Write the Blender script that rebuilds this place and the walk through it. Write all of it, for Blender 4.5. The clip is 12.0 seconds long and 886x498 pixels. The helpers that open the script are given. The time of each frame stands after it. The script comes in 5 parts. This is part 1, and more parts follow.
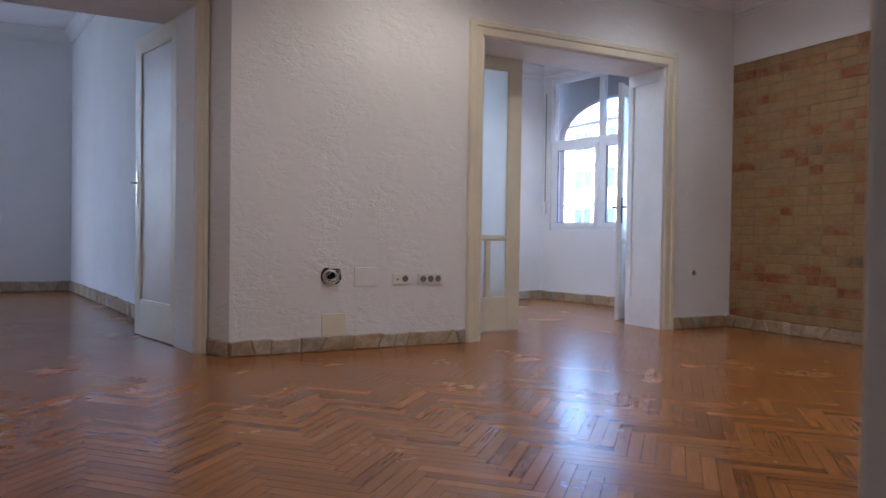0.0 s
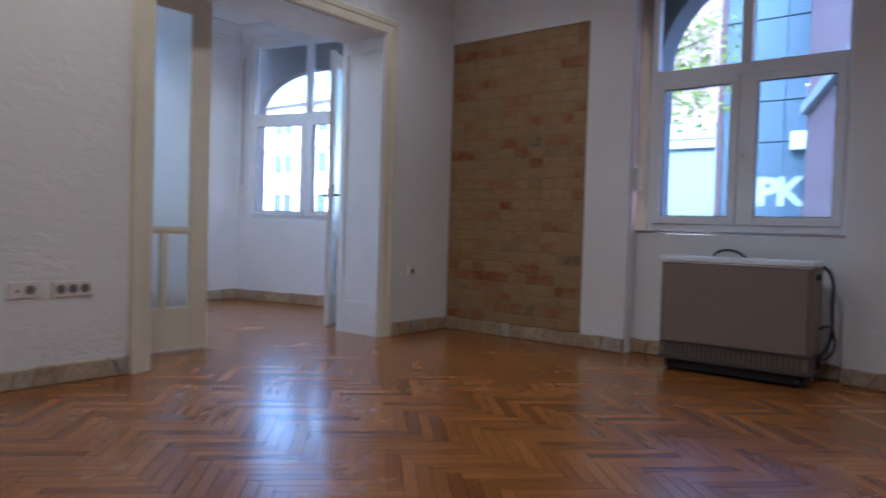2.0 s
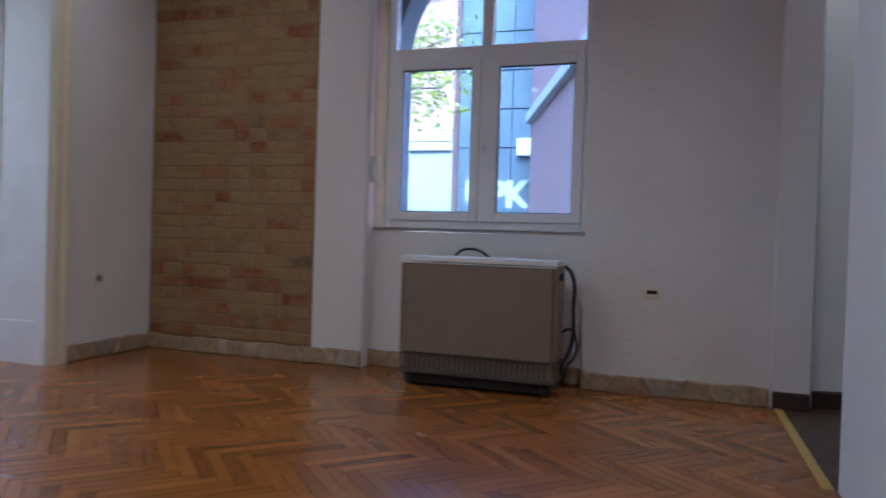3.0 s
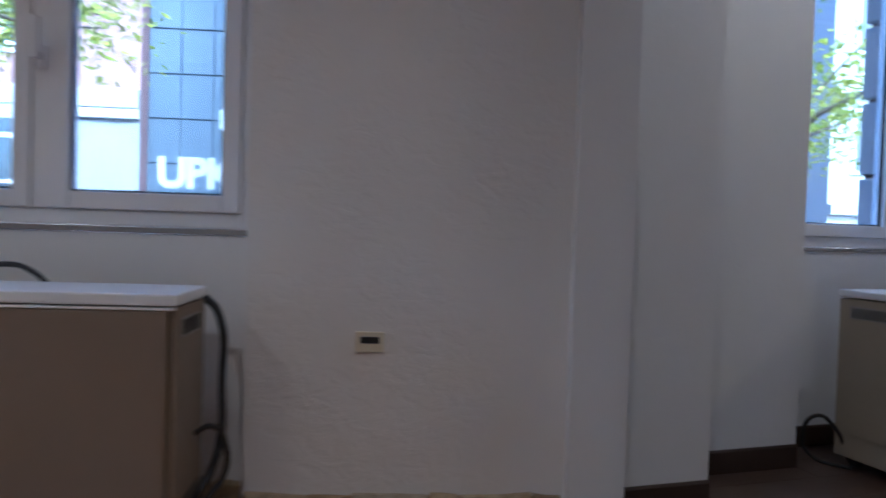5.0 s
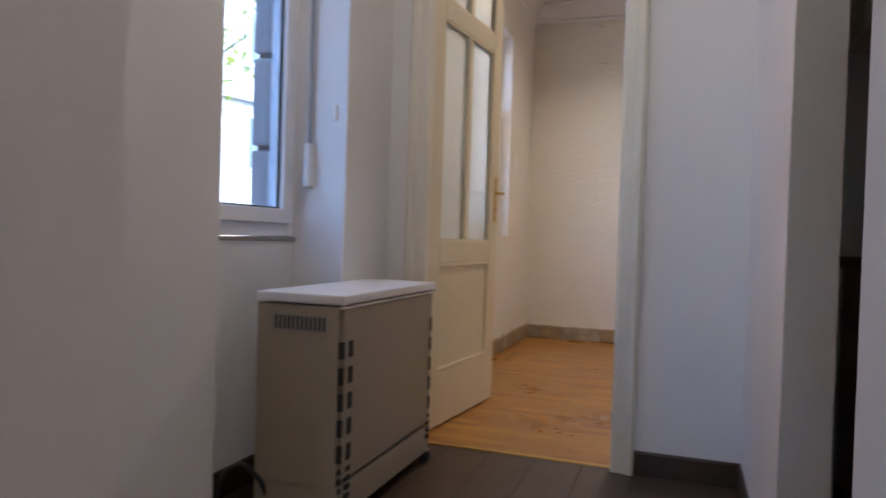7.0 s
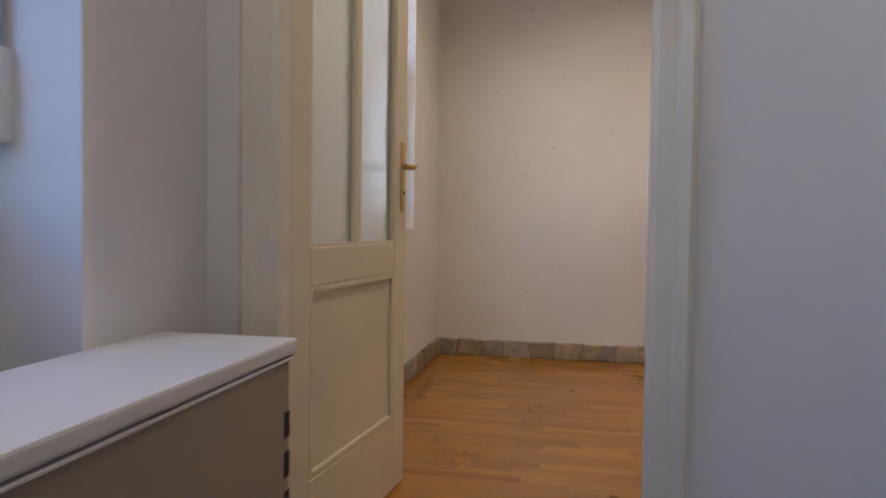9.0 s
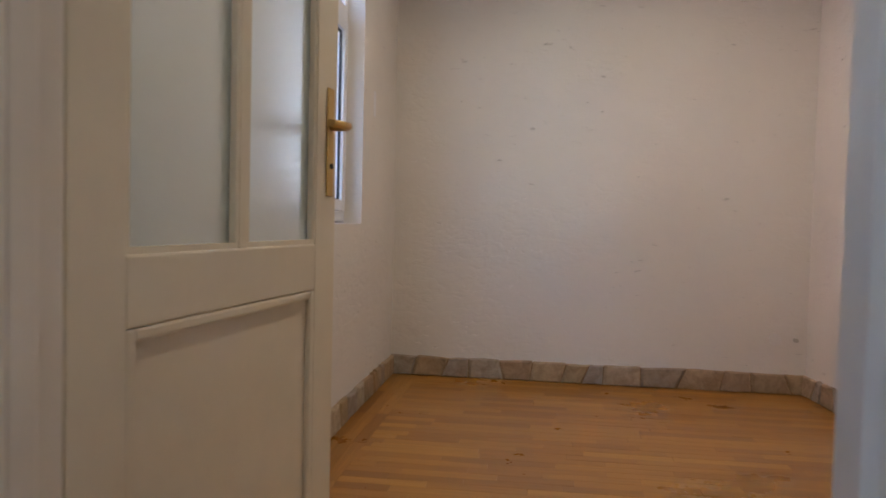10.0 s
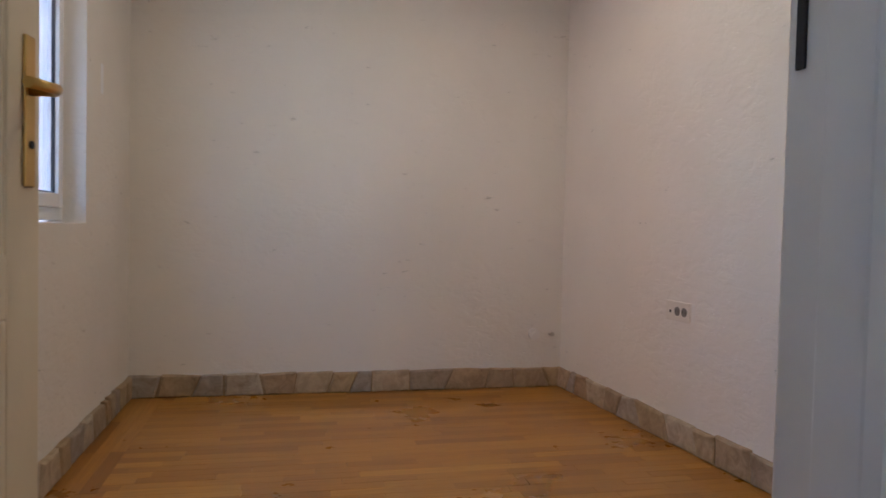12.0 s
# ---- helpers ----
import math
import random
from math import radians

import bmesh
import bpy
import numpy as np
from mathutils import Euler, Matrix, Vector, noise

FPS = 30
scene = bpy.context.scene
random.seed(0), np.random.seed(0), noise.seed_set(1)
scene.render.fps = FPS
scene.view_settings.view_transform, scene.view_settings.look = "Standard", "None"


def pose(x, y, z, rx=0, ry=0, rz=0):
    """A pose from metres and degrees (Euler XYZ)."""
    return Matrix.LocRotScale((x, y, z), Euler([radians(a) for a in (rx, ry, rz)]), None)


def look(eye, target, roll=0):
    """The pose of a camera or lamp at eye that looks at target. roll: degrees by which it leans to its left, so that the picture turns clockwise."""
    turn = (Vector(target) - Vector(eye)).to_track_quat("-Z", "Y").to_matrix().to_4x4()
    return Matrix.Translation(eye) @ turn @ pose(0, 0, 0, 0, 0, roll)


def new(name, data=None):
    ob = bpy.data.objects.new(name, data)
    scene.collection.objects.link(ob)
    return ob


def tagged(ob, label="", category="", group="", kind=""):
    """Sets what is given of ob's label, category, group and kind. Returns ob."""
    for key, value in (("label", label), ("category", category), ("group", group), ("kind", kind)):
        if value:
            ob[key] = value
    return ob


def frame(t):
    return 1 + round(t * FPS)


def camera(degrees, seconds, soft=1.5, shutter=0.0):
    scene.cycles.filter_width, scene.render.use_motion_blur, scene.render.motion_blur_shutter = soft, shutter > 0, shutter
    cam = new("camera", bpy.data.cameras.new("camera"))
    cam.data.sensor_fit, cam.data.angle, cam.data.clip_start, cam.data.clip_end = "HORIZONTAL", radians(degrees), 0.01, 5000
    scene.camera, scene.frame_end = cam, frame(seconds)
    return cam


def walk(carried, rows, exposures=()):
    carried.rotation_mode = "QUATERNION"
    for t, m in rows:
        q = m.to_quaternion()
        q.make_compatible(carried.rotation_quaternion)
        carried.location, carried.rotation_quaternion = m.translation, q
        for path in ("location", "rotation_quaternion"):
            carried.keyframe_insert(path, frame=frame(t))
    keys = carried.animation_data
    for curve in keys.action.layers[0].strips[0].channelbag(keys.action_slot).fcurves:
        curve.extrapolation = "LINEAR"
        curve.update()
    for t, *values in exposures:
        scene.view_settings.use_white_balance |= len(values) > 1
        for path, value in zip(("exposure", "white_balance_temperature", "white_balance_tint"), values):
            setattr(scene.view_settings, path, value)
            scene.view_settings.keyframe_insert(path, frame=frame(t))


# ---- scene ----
import itertools

cam = camera(64.8, 12.0, soft=1.6, shutter=0.4)
PATH = [
    (0, (-5.373, -4.688, 0.803), (-4.478, -2.9, 0.768), 0.8),
    (0.5, (-5.253, -4.428, 0.803), (-4.392, -2.623, 0.764), 0.8),
    (1, (-5.12, -4.135, 0.81), (-4.113, -2.408, 0.771), 1.0),
    (1.5, (-4.939, -3.944, 0.862), (-3.617, -2.444, 0.803), 1.6),
    (2, (-4.745, -3.798, 0.858), (-3.192, -2.539, 0.801), 1.7),
    (2.5, (-4.409, -3.623, 0.82), (-2.639, -2.691, 0.786), 1.9),
    (2.6, (-4.343, -3.597, 0.819), (-2.543, -2.726, 0.791), 2.0),
    (3, (-4.034, -3.53, 0.841), (-2.137, -2.899, 0.807), 1.8),
    (3.2, (-3.841, -3.508, 0.848), (-1.914, -2.974, 0.82), 1.8),
    (4.8, (-2.297, -3.423, 0.892), (-0.298, -3.451, 0.869), 1.9),
    (5, (-2.126, -3.469, 0.912), (-0.132, -3.62, 0.858), 1.8),
    (5.5, (-1.659, -3.536, 0.905), (0.246, -4.142, 0.857), 1.8),
    (6.2, (-1.291, -3.731, 0.916), (0.294, -4.949, 0.864), 2.6),
    (6.5, (-1.184, -3.77, 0.913), (0.213, -5.201, 0.864), 2.3),
    (7, (-1.032, -3.804, 0.905), (0.042, -5.491, 0.87), 1.8),
    (7.2, (-0.963, -3.822, 0.904), (-0.001, -5.575, 0.866), 1.7),
    (8.8, (-0.427, -4.841, 0.949), (0.42, -6.651, 0.877), 0.6),
    (9, (-0.333, -5.007, 0.948), (0.478, -6.834, 0.882), 0.8),
    (9.5, (-0.143, -5.462, 0.946), (0.594, -7.32, 0.875), 1.1),
    (10, (-0.01, -5.807, 0.941), (0.697, -7.676, 0.865), 1.4),
    (10.5, (0.087, -6.07, 0.942), (0.538, -8.017, 0.867), 1.6),
    (11, (0.111, -6.145, 0.931), (0.215, -8.142, 0.864), 1.5),
    (11.5, (0.106, -6.159, 0.943), (0.083, -8.158, 0.874), 1.4),
    (12, (0.114, -6.08, 0.946), (0.135, -8.079, 0.88), 1.3),
]
walk(cam, [(t, look(eye, target, roll)) for t, eye, target, roll in PATH],
     exposures=[(0.0, 3.76, 5150, 12), (1.0, 3.66, 5000, 11), (2.0, 3.42, 4850, 9), (2.6, 3.32, 4850, 9), (3.2, 3.5, 4950, 9), (4.8, 3.4, 4950, 9), (5.5, 3.42, 5450, 10), (6.5, 3.66, 5850, 13), (7.2, 3.64, 6050, 14), (9.0, 3.5, 6050, 13), (10.5, 3.36, 5700, 12), (12.0, 3.28, 5650, 11)])

# the hall and the small room stand at 13.2 degrees to the living room
TURN = 13.2
M1 = Matrix.Identity(4)
M2 = pose(0, -3.394, 0, 0, 0, TURN)
M3 = pose(-0.05, 3.0, 0, 0, 0, TURN)  # the bay's window wall

# ---------------------------------------------------------------- world and lamps
world = bpy.data.worlds.new("overcast_sky")
scene.world = world
world.use_nodes = True
wn = world.node_tree.nodes
sky = wn.new("ShaderNodeTexSky")
sky.sky_type = "NISHITA"
sky.sun_disc = False
sky.sun_elevation = radians(42)
sky.sun_rotation = radians(250)
sky.air_density, sky.dust_density, sky.ozone_density = 1.0, 4.0, 1.0
wn["Background"].inputs["Strength"].default_value = 0.15
world.node_tree.links.new(sky.outputs["Color"], wn["Background"].inputs["Color"])

sun = new("sun", bpy.data.lights.new("sun", "SUN"))
sun.data.energy, sun.data.angle, sun.data.color = 1.4, radians(20), (1.0, 0.95, 0.88)
sun.matrix_world = look((0, 0, 30), (9.4, 3.4, 21.0))


def lamp(name, x, y, z, watts, colour, spot=150, size=0.05, m=M1):
    """A recessed ceiling downlight's light."""
    data = bpy.data.lights.new(name, "SPOT")
    data.energy, data.color, data.spot_size, data.spot_blend, data.shadow_soft_size = watts, colour, radians(spot), 0.6, size
    ob = new(name, data)
    ob.matrix_world = m @ Matrix.Translation((x, y, z))
    return ob


def sky_fill(name, m, w, h, watts):
    """An area lamp added in a window's opening in place of sky light; shines along local -z."""
    data = bpy.data.lights.new(name, "AREA")
    data.shape, data.size, data.size_y, data.energy, data.color = "RECTANGLE", w, h, watts, (0.80, 0.89, 1.0)
    new(name, data).matrix_world = m


# fill lamps: one out of view, one glowing behind the small room's pane
sky_fill("daylight_far_room", pose(-8.3, 6.05, 1.9, -90, 0, 0), 1.2, 2.6, 1.6)
sky_fill("daylight_small_room", M2 @ pose(0.52, -5.28, 1.72, 0, 90, 0), 1.4, 0.85, 0.22)

WARM = (1.0, 0.80, 0.58)
MILD = (1.0, 0.88, 0.74)
CEIL = 3.06
DOWNLIGHTS = [  # x, y, watts, colour, in the living room's axes
    # the one at x -5.9 is an unseen addition that brightens the slanted corner
    (-3.35, -0.95, 3.8, WARM), (-1.25, -0.9, 1.8, MILD), (-2.9, -2.8, 4.6, MILD), (-5.9, -1.5, 3.0, MILD), (-1.4, 1.7, 7.5, (1.0, 0.94, 0.86)),
]
HALLLIGHTS = [  # the same in the hall's axes
    (-0.6, -1.7, 2.8, MILD), (-0.95, -4.9, 6.6, WARM),
]

# ---------------------------------------------------------------- materials


def material(name, colour, rough=0.5, metal=0.0, spec=0.5, emit=None):
    mat = bpy.data.materials.new(name)
    mat.use_nodes = True
    bsdf = mat.node_tree.nodes["Principled BSDF"]
    bsdf.inputs["Base Color"].default_value = (*colour, 1)
    bsdf.inputs["Roughness"].default_value = rough
    bsdf.inputs["Metallic"].default_value = metal
    bsdf.inputs["Specular IOR Level"].default_value = spec
    if emit:
        bsdf.inputs["Emission Color"].default_value = (*colour, 1)
        bsdf.inputs["Emission Strength"].default_value = emit
    return mat


def node(mat, kind, **values):
    n = mat.node_tree.nodes.new(kind)
    for key, value in values.items():
        n.inputs[key.replace("_", " ")].default_value = value
    return n


def wire(mat, a, out, b, into):
    mat.node_tree.links.new(a.outputs[out], b.inputs[into])


def bsdf_of(mat):
    return mat.node_tree.nodes["Principled BSDF"]


def place_of(mat, scale=(1, 1, 1), turn=0.0):
    """World position, scaled and turned, as texture coordinates."""
    geo = node(mat, "ShaderNodeNewGeometry")
    mp = node(mat, "ShaderNodeMapping")
    mp.inputs["Scale"].default_value = scale
    mp.inputs["Rotation"].default_value = (0, 0, radians(turn))
    wire(mat, geo, "Position", mp, "Vector")
    return mp


def ramp(mat, source, out, stops):
    n = node(mat, "ShaderNodeValToRGB")
    els = n.color_ramp.elements
    while len(els) < len(stops):
        els.new(0.5)
    for el, (pos, col) in zip(els, stops):
        el.position, el.color = pos, (*col, 1) if len(col) == 3 else col
    wire(mat, source, out, n, "Fac")
    return n


def mixed(mat, fac, a, b, kind="MIX"):
    """A colour mix; fac, a and b are numbers, colours or (node, output)."""
    n = mat.node_tree.nodes.new("ShaderNodeMix")
    n.data_type, n.blend_type = "RGBA", kind
    for slot, value in ((0, fac), (6, a), (7, b)):
        if isinstance(value, tuple) and len(value) == 2:
            mat.node_tree.links.new(value[0].outputs[value[1]], n.inputs[slot])
        elif slot == 0:
            n.inputs[0].default_value = value
        else:
            n.inputs[slot].default_value = (*value, 1)
    return n


def bumped(mat, heights, distance=0.002):
    """Bump from a list of (node, output, strength), one after another."""
    last = None
    for src, out, strength in heights:
        b = node(mat, "ShaderNodeBump", Strength=strength, Distance=distance)
        wire(mat, src, out, b, "Height")
        if last:
            wire(mat, last, "Normal", b, "Normal")
        last = b
    wire(mat, last, "Normal", bsdf_of(mat), "Normal")


def plaster(name, colour, strokes, pits, turn=0.0):
    """White-painted plaster with trowel strokes and small pits."""
    mat = material(name, colour, 0.85, spec=0.25)
    p = place_of(mat, (1, 1, 1), turn)
    big = node(mat, "ShaderNodeTexNoise", Scale=1.3, Detail=4.0, Roughness=0.6)
    wire(mat, p, "Vector", big, "Vector")
    tone = ramp(mat, big, "Fac", [(0.3, tuple(c * 0.93 for c in colour)), (0.7, colour)])
    flow = place_of(mat, (6, 6, 10), turn)
    stroke = node(mat, "ShaderNodeTexNoise", Scale=2.4, Detail=5.0, Roughness=0.58, Distortion=0.5)
    wire(mat, flow, "Vector", stroke, "Vector")
    heap = ramp(mat, stroke, "Fac", [(0.36, (0, 0, 0)), (0.54, (0.8, 0.8, 0.8)), (0.60, (1, 1, 1)), (0.66, (0.6, 0.6, 0.6))])
    patch = node(mat, "ShaderNodeTexNoise", Scale=3.2, Detail=2.0, Roughness=0.5)
    wire(mat, p, "Vector", patch, "Vector")
    mask = ramp(mat, patch, "Fac", [(0.38, (0.12, 0.12, 0.12)), (0.62, (1, 1, 1))])
    ridge = mixed(mat, 1.0, (heap, "Color"), (mask, "Color"), "MULTIPLY")
    grain = node(mat, "ShaderNodeTexNoise", Scale=55.0, Detail=3.0, Roughness=0.6)
    wire(mat, p, "Vector", grain, "Vector")
    chip = place_of(mat, (5, 5, 20), turn)
    spots = node(mat, "ShaderNodeTexNoise", Scale=2.2, Detail=6.0, Roughness=0.7)
    wire(mat, chip, "Vector", spots, "Vector")
    hole = ramp(mat, spots, "Fac", [(0.295, (0, 0, 0)), (0.345, (1, 1, 1))])
    # the pits' inner shade is also multiplied into the base colour
    darkened = mixed(mat, 0.26 if pits > 0.2 else 0.0, (tone, "Color"), (hole, "Color"), "MULTIPLY")
    wire(mat, darkened, 2, bsdf_of(mat), "Base Color")
    bumped(mat, [(ridge, 2, strokes), (grain, "Fac", 0.10), (hole, "Color", pits)], 0.004)
    return mat


def painted(name, colour, rough=0.38, worn=0.06):
    """Gloss or satin paint on wood, slightly uneven and dirty."""
    mat = material(name, colour, rough, spec=0.45)
    p = place_of(mat)
    big = node(mat, "ShaderNodeTexNoise", Scale=3.0, Detail=5.0, Roughness=0.65)
    wire(mat, p, "Vector", big, "Vector")
    tone = ramp(mat, big, "Fac", [(0.3, tuple(c * (1 - worn * 1.6) for c in colour)), (0.65, colour)])
    wire(mat, tone, "Color", bsdf_of(mat), "Base Color")
    streak = place_of(mat, (60, 60, 4))
    brush = node(mat, "ShaderNodeTexNoise", Scale=2.0, Detail=3.0)
    wire(mat, streak, "Vector", brush, "Vector")
    bumped(mat, [(brush, "Fac", 0.08)], 0.001)
    dull = ramp(mat, big, "Fac", [(0.3, (rough + 0.12,) * 3), (0.7, (rough,) * 3)])
    wire(mat, dull, "Color", bsdf_of(mat), "Roughness")
    return mat


def wooden(name, shades, rough, grain_turn=0.0, along=(1, 1), islands=True, coat=0.0):
    """Varnished wood: each piece its own shade, with grain along the piece's own x axis."""
    mat = material(name, shades[0], rough, spec=0.54)
    bsdf = bsdf_of(mat)
    if islands:
        geo = node(mat, "ShaderNodeNewGeometry")
        pick = ramp(mat, geo, "Random Per Island", [(i / (len(shades) - 1), s) for i, s in enumerate(shades)])
    else:
        info = node(mat, "ShaderNodeObjectInfo")
        pick = ramp(mat, info, "Random", [(i / (len(shades) - 1), s) for i, s in enumerate(shades)])
    uv = node(mat, "ShaderNodeUVMap")
    mp = node(mat, "ShaderNodeMapping")
    mp.inputs["Scale"].default_value = (3.0, 60.0, 1.0)
    wire(mat, uv, "UV", mp, "Vector")
    fibre = node(mat, "ShaderNodeTexNoise", Scale=1.6, Detail=6.0, Roughness=0.65, Distortion=0.4)
    wire(mat, mp, "Vector", fibre, "Vector")
    streak = ramp(mat, fibre, "Fac", [(0.25, (0.62, 0.56, 0.50)), (0.5, (0.92, 0.90, 0.88)), (0.75, (1.12, 1.12, 1.10))])
    grain = mixed(mat, 0.8, (pick, "Color"), (streak, "Color"), "MULTIPLY")
    p = place_of(mat)
    worn = node(mat, "ShaderNodeTexNoise", Scale=1.7, Detail=5.0, Roughness=0.65)
    wire(mat, p, "Vector", worn, "Vector")
    stain = ramp(mat, worn, "Fac", [(0.3, (0.78, 0.74, 0.70)), (0.6, (1.0, 1.0, 1.0))])
    final = mixed(mat, 0.7, (grain, 2), (stain, "Color"), "MULTIPLY")
    wire(mat, final, 2, bsdf, "Base Color")
    dull = ramp(mat, worn, "Fac", [(0.35, (rough * 0.88,) * 3), (0.68, (rough * 1.15,) * 3)])
    wire(mat, dull, "Color", bsdf, "Roughness")
    bumped(mat, [(fibre, "Fac", 0.025), (worn, "Fac", 0.03)], 0.002)
    bsdf.inputs["Coat Weight"].default_value = coat
    bsdf.inputs["Coat Roughness"].default_value = 0.17
    return mat


PARQUET = [(0.25, 0.092, 0.018), (0.36, 0.140, 0.028), (0.29, 0.107, 0.020), (0.41, 0.165, 0.035), (0.21, 0.074, 0.014), (0.34, 0.128, 0.026)]
OAK = [(0.40, 0.180, 0.025), (0.49, 0.236, 0.036), (0.35, 0.150, 0.019), (0.55, 0.276, 0.046), (0.43, 0.198, 0.028), (0.30, 0.122, 0.015)]
mat_wall = plaster("rough_white_plaster", (0.80, 0.78, 0.75), 0.65, 0.10)
mat_wall_east = plaster("lightly_trowelled_plaster", (0.80, 0.78, 0.755), 0.42, 0.06)
mat_smooth = plaster("smooth_white_plaster", (0.80, 0.79, 0.78), 0.10, 0.04)
mat_old = plaster("old_chipped_plaster", (0.80, 0.77, 0.71), 0.48, 1.0, -TURN)
mat_ceiling = plaster("ceiling_plaster", (0.82, 0.81, 0.80), 0.05, 0.0)
mat_cream = painted("cream_gloss_paint", (0.76, 0.69, 0.52))
mat_white = painted("white_satin_paint", (0.80, 0.78, 0.74))
mat_ivory = painted("ivory_satin_paint", (0.79, 0.745, 0.63))
mat_pvc = painted("white_pvc", (0.82, 0.83, 0.85), 0.3, 0.02)
mat_parquet = wooden("herringbone_parquet", PARQUET, 0.25, coat=0.15)
mat_parquet_piece = wooden("herringbone_parquet_piece", PARQUET, 0.25, islands=False, coat=0.15)
mat_oak = wooden("oak_strip_parquet", OAK, 0.30)
mat_oak_piece = wooden("oak_strip_parquet_piece", OAK, 0.30, islands=False)
mat_joint = material("dark_floor_joint", (0.07, 0.028, 0.010), 0.8)
mat_brass = material("worn_brass", (0.62, 0.42, 0.14), 0.3, 1.0)
mat_nickel = material("dull_nickel", (0.55, 0.52, 0.47), 0.32, 1.0)
mat_black = material("black_rubber", (0.02, 0.02, 0.022), 0.6)
mat_plastic = painted("white_switch_plastic", (0.78, 0.76, 0.72), 0.35, 0.03)
mat_socket = painted("yellowed_socket_plastic", (0.74, 0.70, 0.62), 0.35, 0.04)
mat_beige = painted("beige_steel_enamel", (0.36, 0.31, 0.235), 0.42, 0.05)
# darker copy of the beige: the backlit heater's shade put into its colour
mat_beige_shaded = painted("shaded_beige_enamel", (0.225, 0.170, 0.122), 0.42, 0.05)
# dark grille band, its colour deepened further for the shadow low down
mat_plinth = painted("shaded_taupe_enamel", (0.085, 0.070, 0.058), 0.5, 0.05)
# pale enamel, raised nearer white for the window light on the lids
mat_lid = painted("pale_daylit_enamel", (0.78, 0.78, 0.77), 0.3, 0.03)
mat_grey = painted("grey_steel_enamel", (0.30, 0.28, 0.26), 0.45, 0.05)
# shading inside the pale sockets' wells, given as a grey colour
mat_well = material("socket_well_shade", (0.17, 0.155, 0.135), 0.4)
mat_dark = material("dark_slot", (0.012, 0.011, 0.010), 0.7)
mat_walnut = wooden("dark_hall_plank", [(0.055, 0.035, 0.025), (0.075, 0.048, 0.034), (0.065, 0.040, 0.028)], 0.42)
mat_brown_base = painted("dark_brown_skirting", (0.045, 0.026, 0.018), 0.4, 0.1)
mat_mortar = plaster("brick_mortar", (0.29, 0.20, 0.11), 0.25, 0.1)


def brick_material():
    mat = material("old_facing_brick", (0.4, 0.25, 0.15), 0.9, spec=0.2)
    info = node(mat, "ShaderNodeObjectInfo")
    pick = ramp(mat, info, "Random", [(0.0, (0.20, 0.150, 0.095)), (0.06, (0.33, 0.220, 0.105)), (0.3, (0.38, 0.255, 0.118)), (0.5, (0.34, 0.208, 0.100)),
                                      (0.62, (0.40, 0.270, 0.120)), (0.68, (0.35, 0.180, 0.085)), (0.80, (0.32, 0.135, 0.062)), (1.0, (0.25, 0.085, 0.042))])
    p = place_of(mat)
    blot = node(mat, "ShaderNodeTexNoise", Scale=14.0, Detail=6.0, Roughness=0.7)
    wire(mat, p, "Vector", blot, "Vector")
    shade = ramp(mat, blot, "Fac", [(0.3, (0.66, 0.62, 0.58)), (0.7, (1.1, 1.08, 1.05))])
    tone = mixed(mat, 0.85, (pick, "Color"), (shade, "Color"), "MULTIPLY")
    smear = node(mat, "ShaderNodeTexNoise", Scale=5.0, Detail=5.0, Roughness=0.7)
    wire(mat, p, "Vector", smear, "Vector")
    dust = ramp(mat, smear, "Fac", [(0.40, (0, 0, 0)), (0.63, (0.82, 0.82, 0.82))])
    done = mixed(mat, (dust, "Color"), (tone, 2), (0.36, 0.245, 0.125))
    wire(mat, done, 2, bsdf_of(mat), "Base Color")
    fine = node(mat, "ShaderNodeTexNoise", Scale=90.0, Detail=3.0)
    wire(mat, p, "Vector", fine, "Vector")
    bumped(mat, [(blot, "Fac", 0.6), (fine, "Fac", 0.3)], 0.004)
    return mat


def stone_material():
    mat = material("split_stone", (0.4, 0.33, 0.25), 0.75, spec=0.3)
    info = node(mat, "ShaderNodeObjectInfo")
    pick = ramp(mat, info, "Random", [(0.0, (0.36, 0.28, 0.19)), (0.3, (0.44, 0.33, 0.19)), (0.5, (0.50, 0.42, 0.31)), (0.7, (0.40, 0.28, 0.16)), (0.85, (0.34, 0.30, 0.25)), (1.0, (0.52, 0.44, 0.32))])
    p = place_of(mat)
    vein = node(mat, "ShaderNodeTexNoise", Scale=16.0, Detail=7.0, Roughness=0.7, Distortion=0.8)
    wire(mat, p, "Vector", vein, "Vector")
    shade = ramp(mat, vein, "Fac", [(0.3, (0.6, 0.57, 0.53)), (0.55, (1, 1, 1)), (0.75, (1.25, 1.22, 1.18))])
    tone = mixed(mat, 0.9, (pick, "Color"), (shade, "Color"), "MULTIPLY")
    wire(mat, tone, 2, bsdf_of(mat), "Base Color")
    bumped(mat, [(vein, "Fac", 0.7)], 0.006)
    return mat


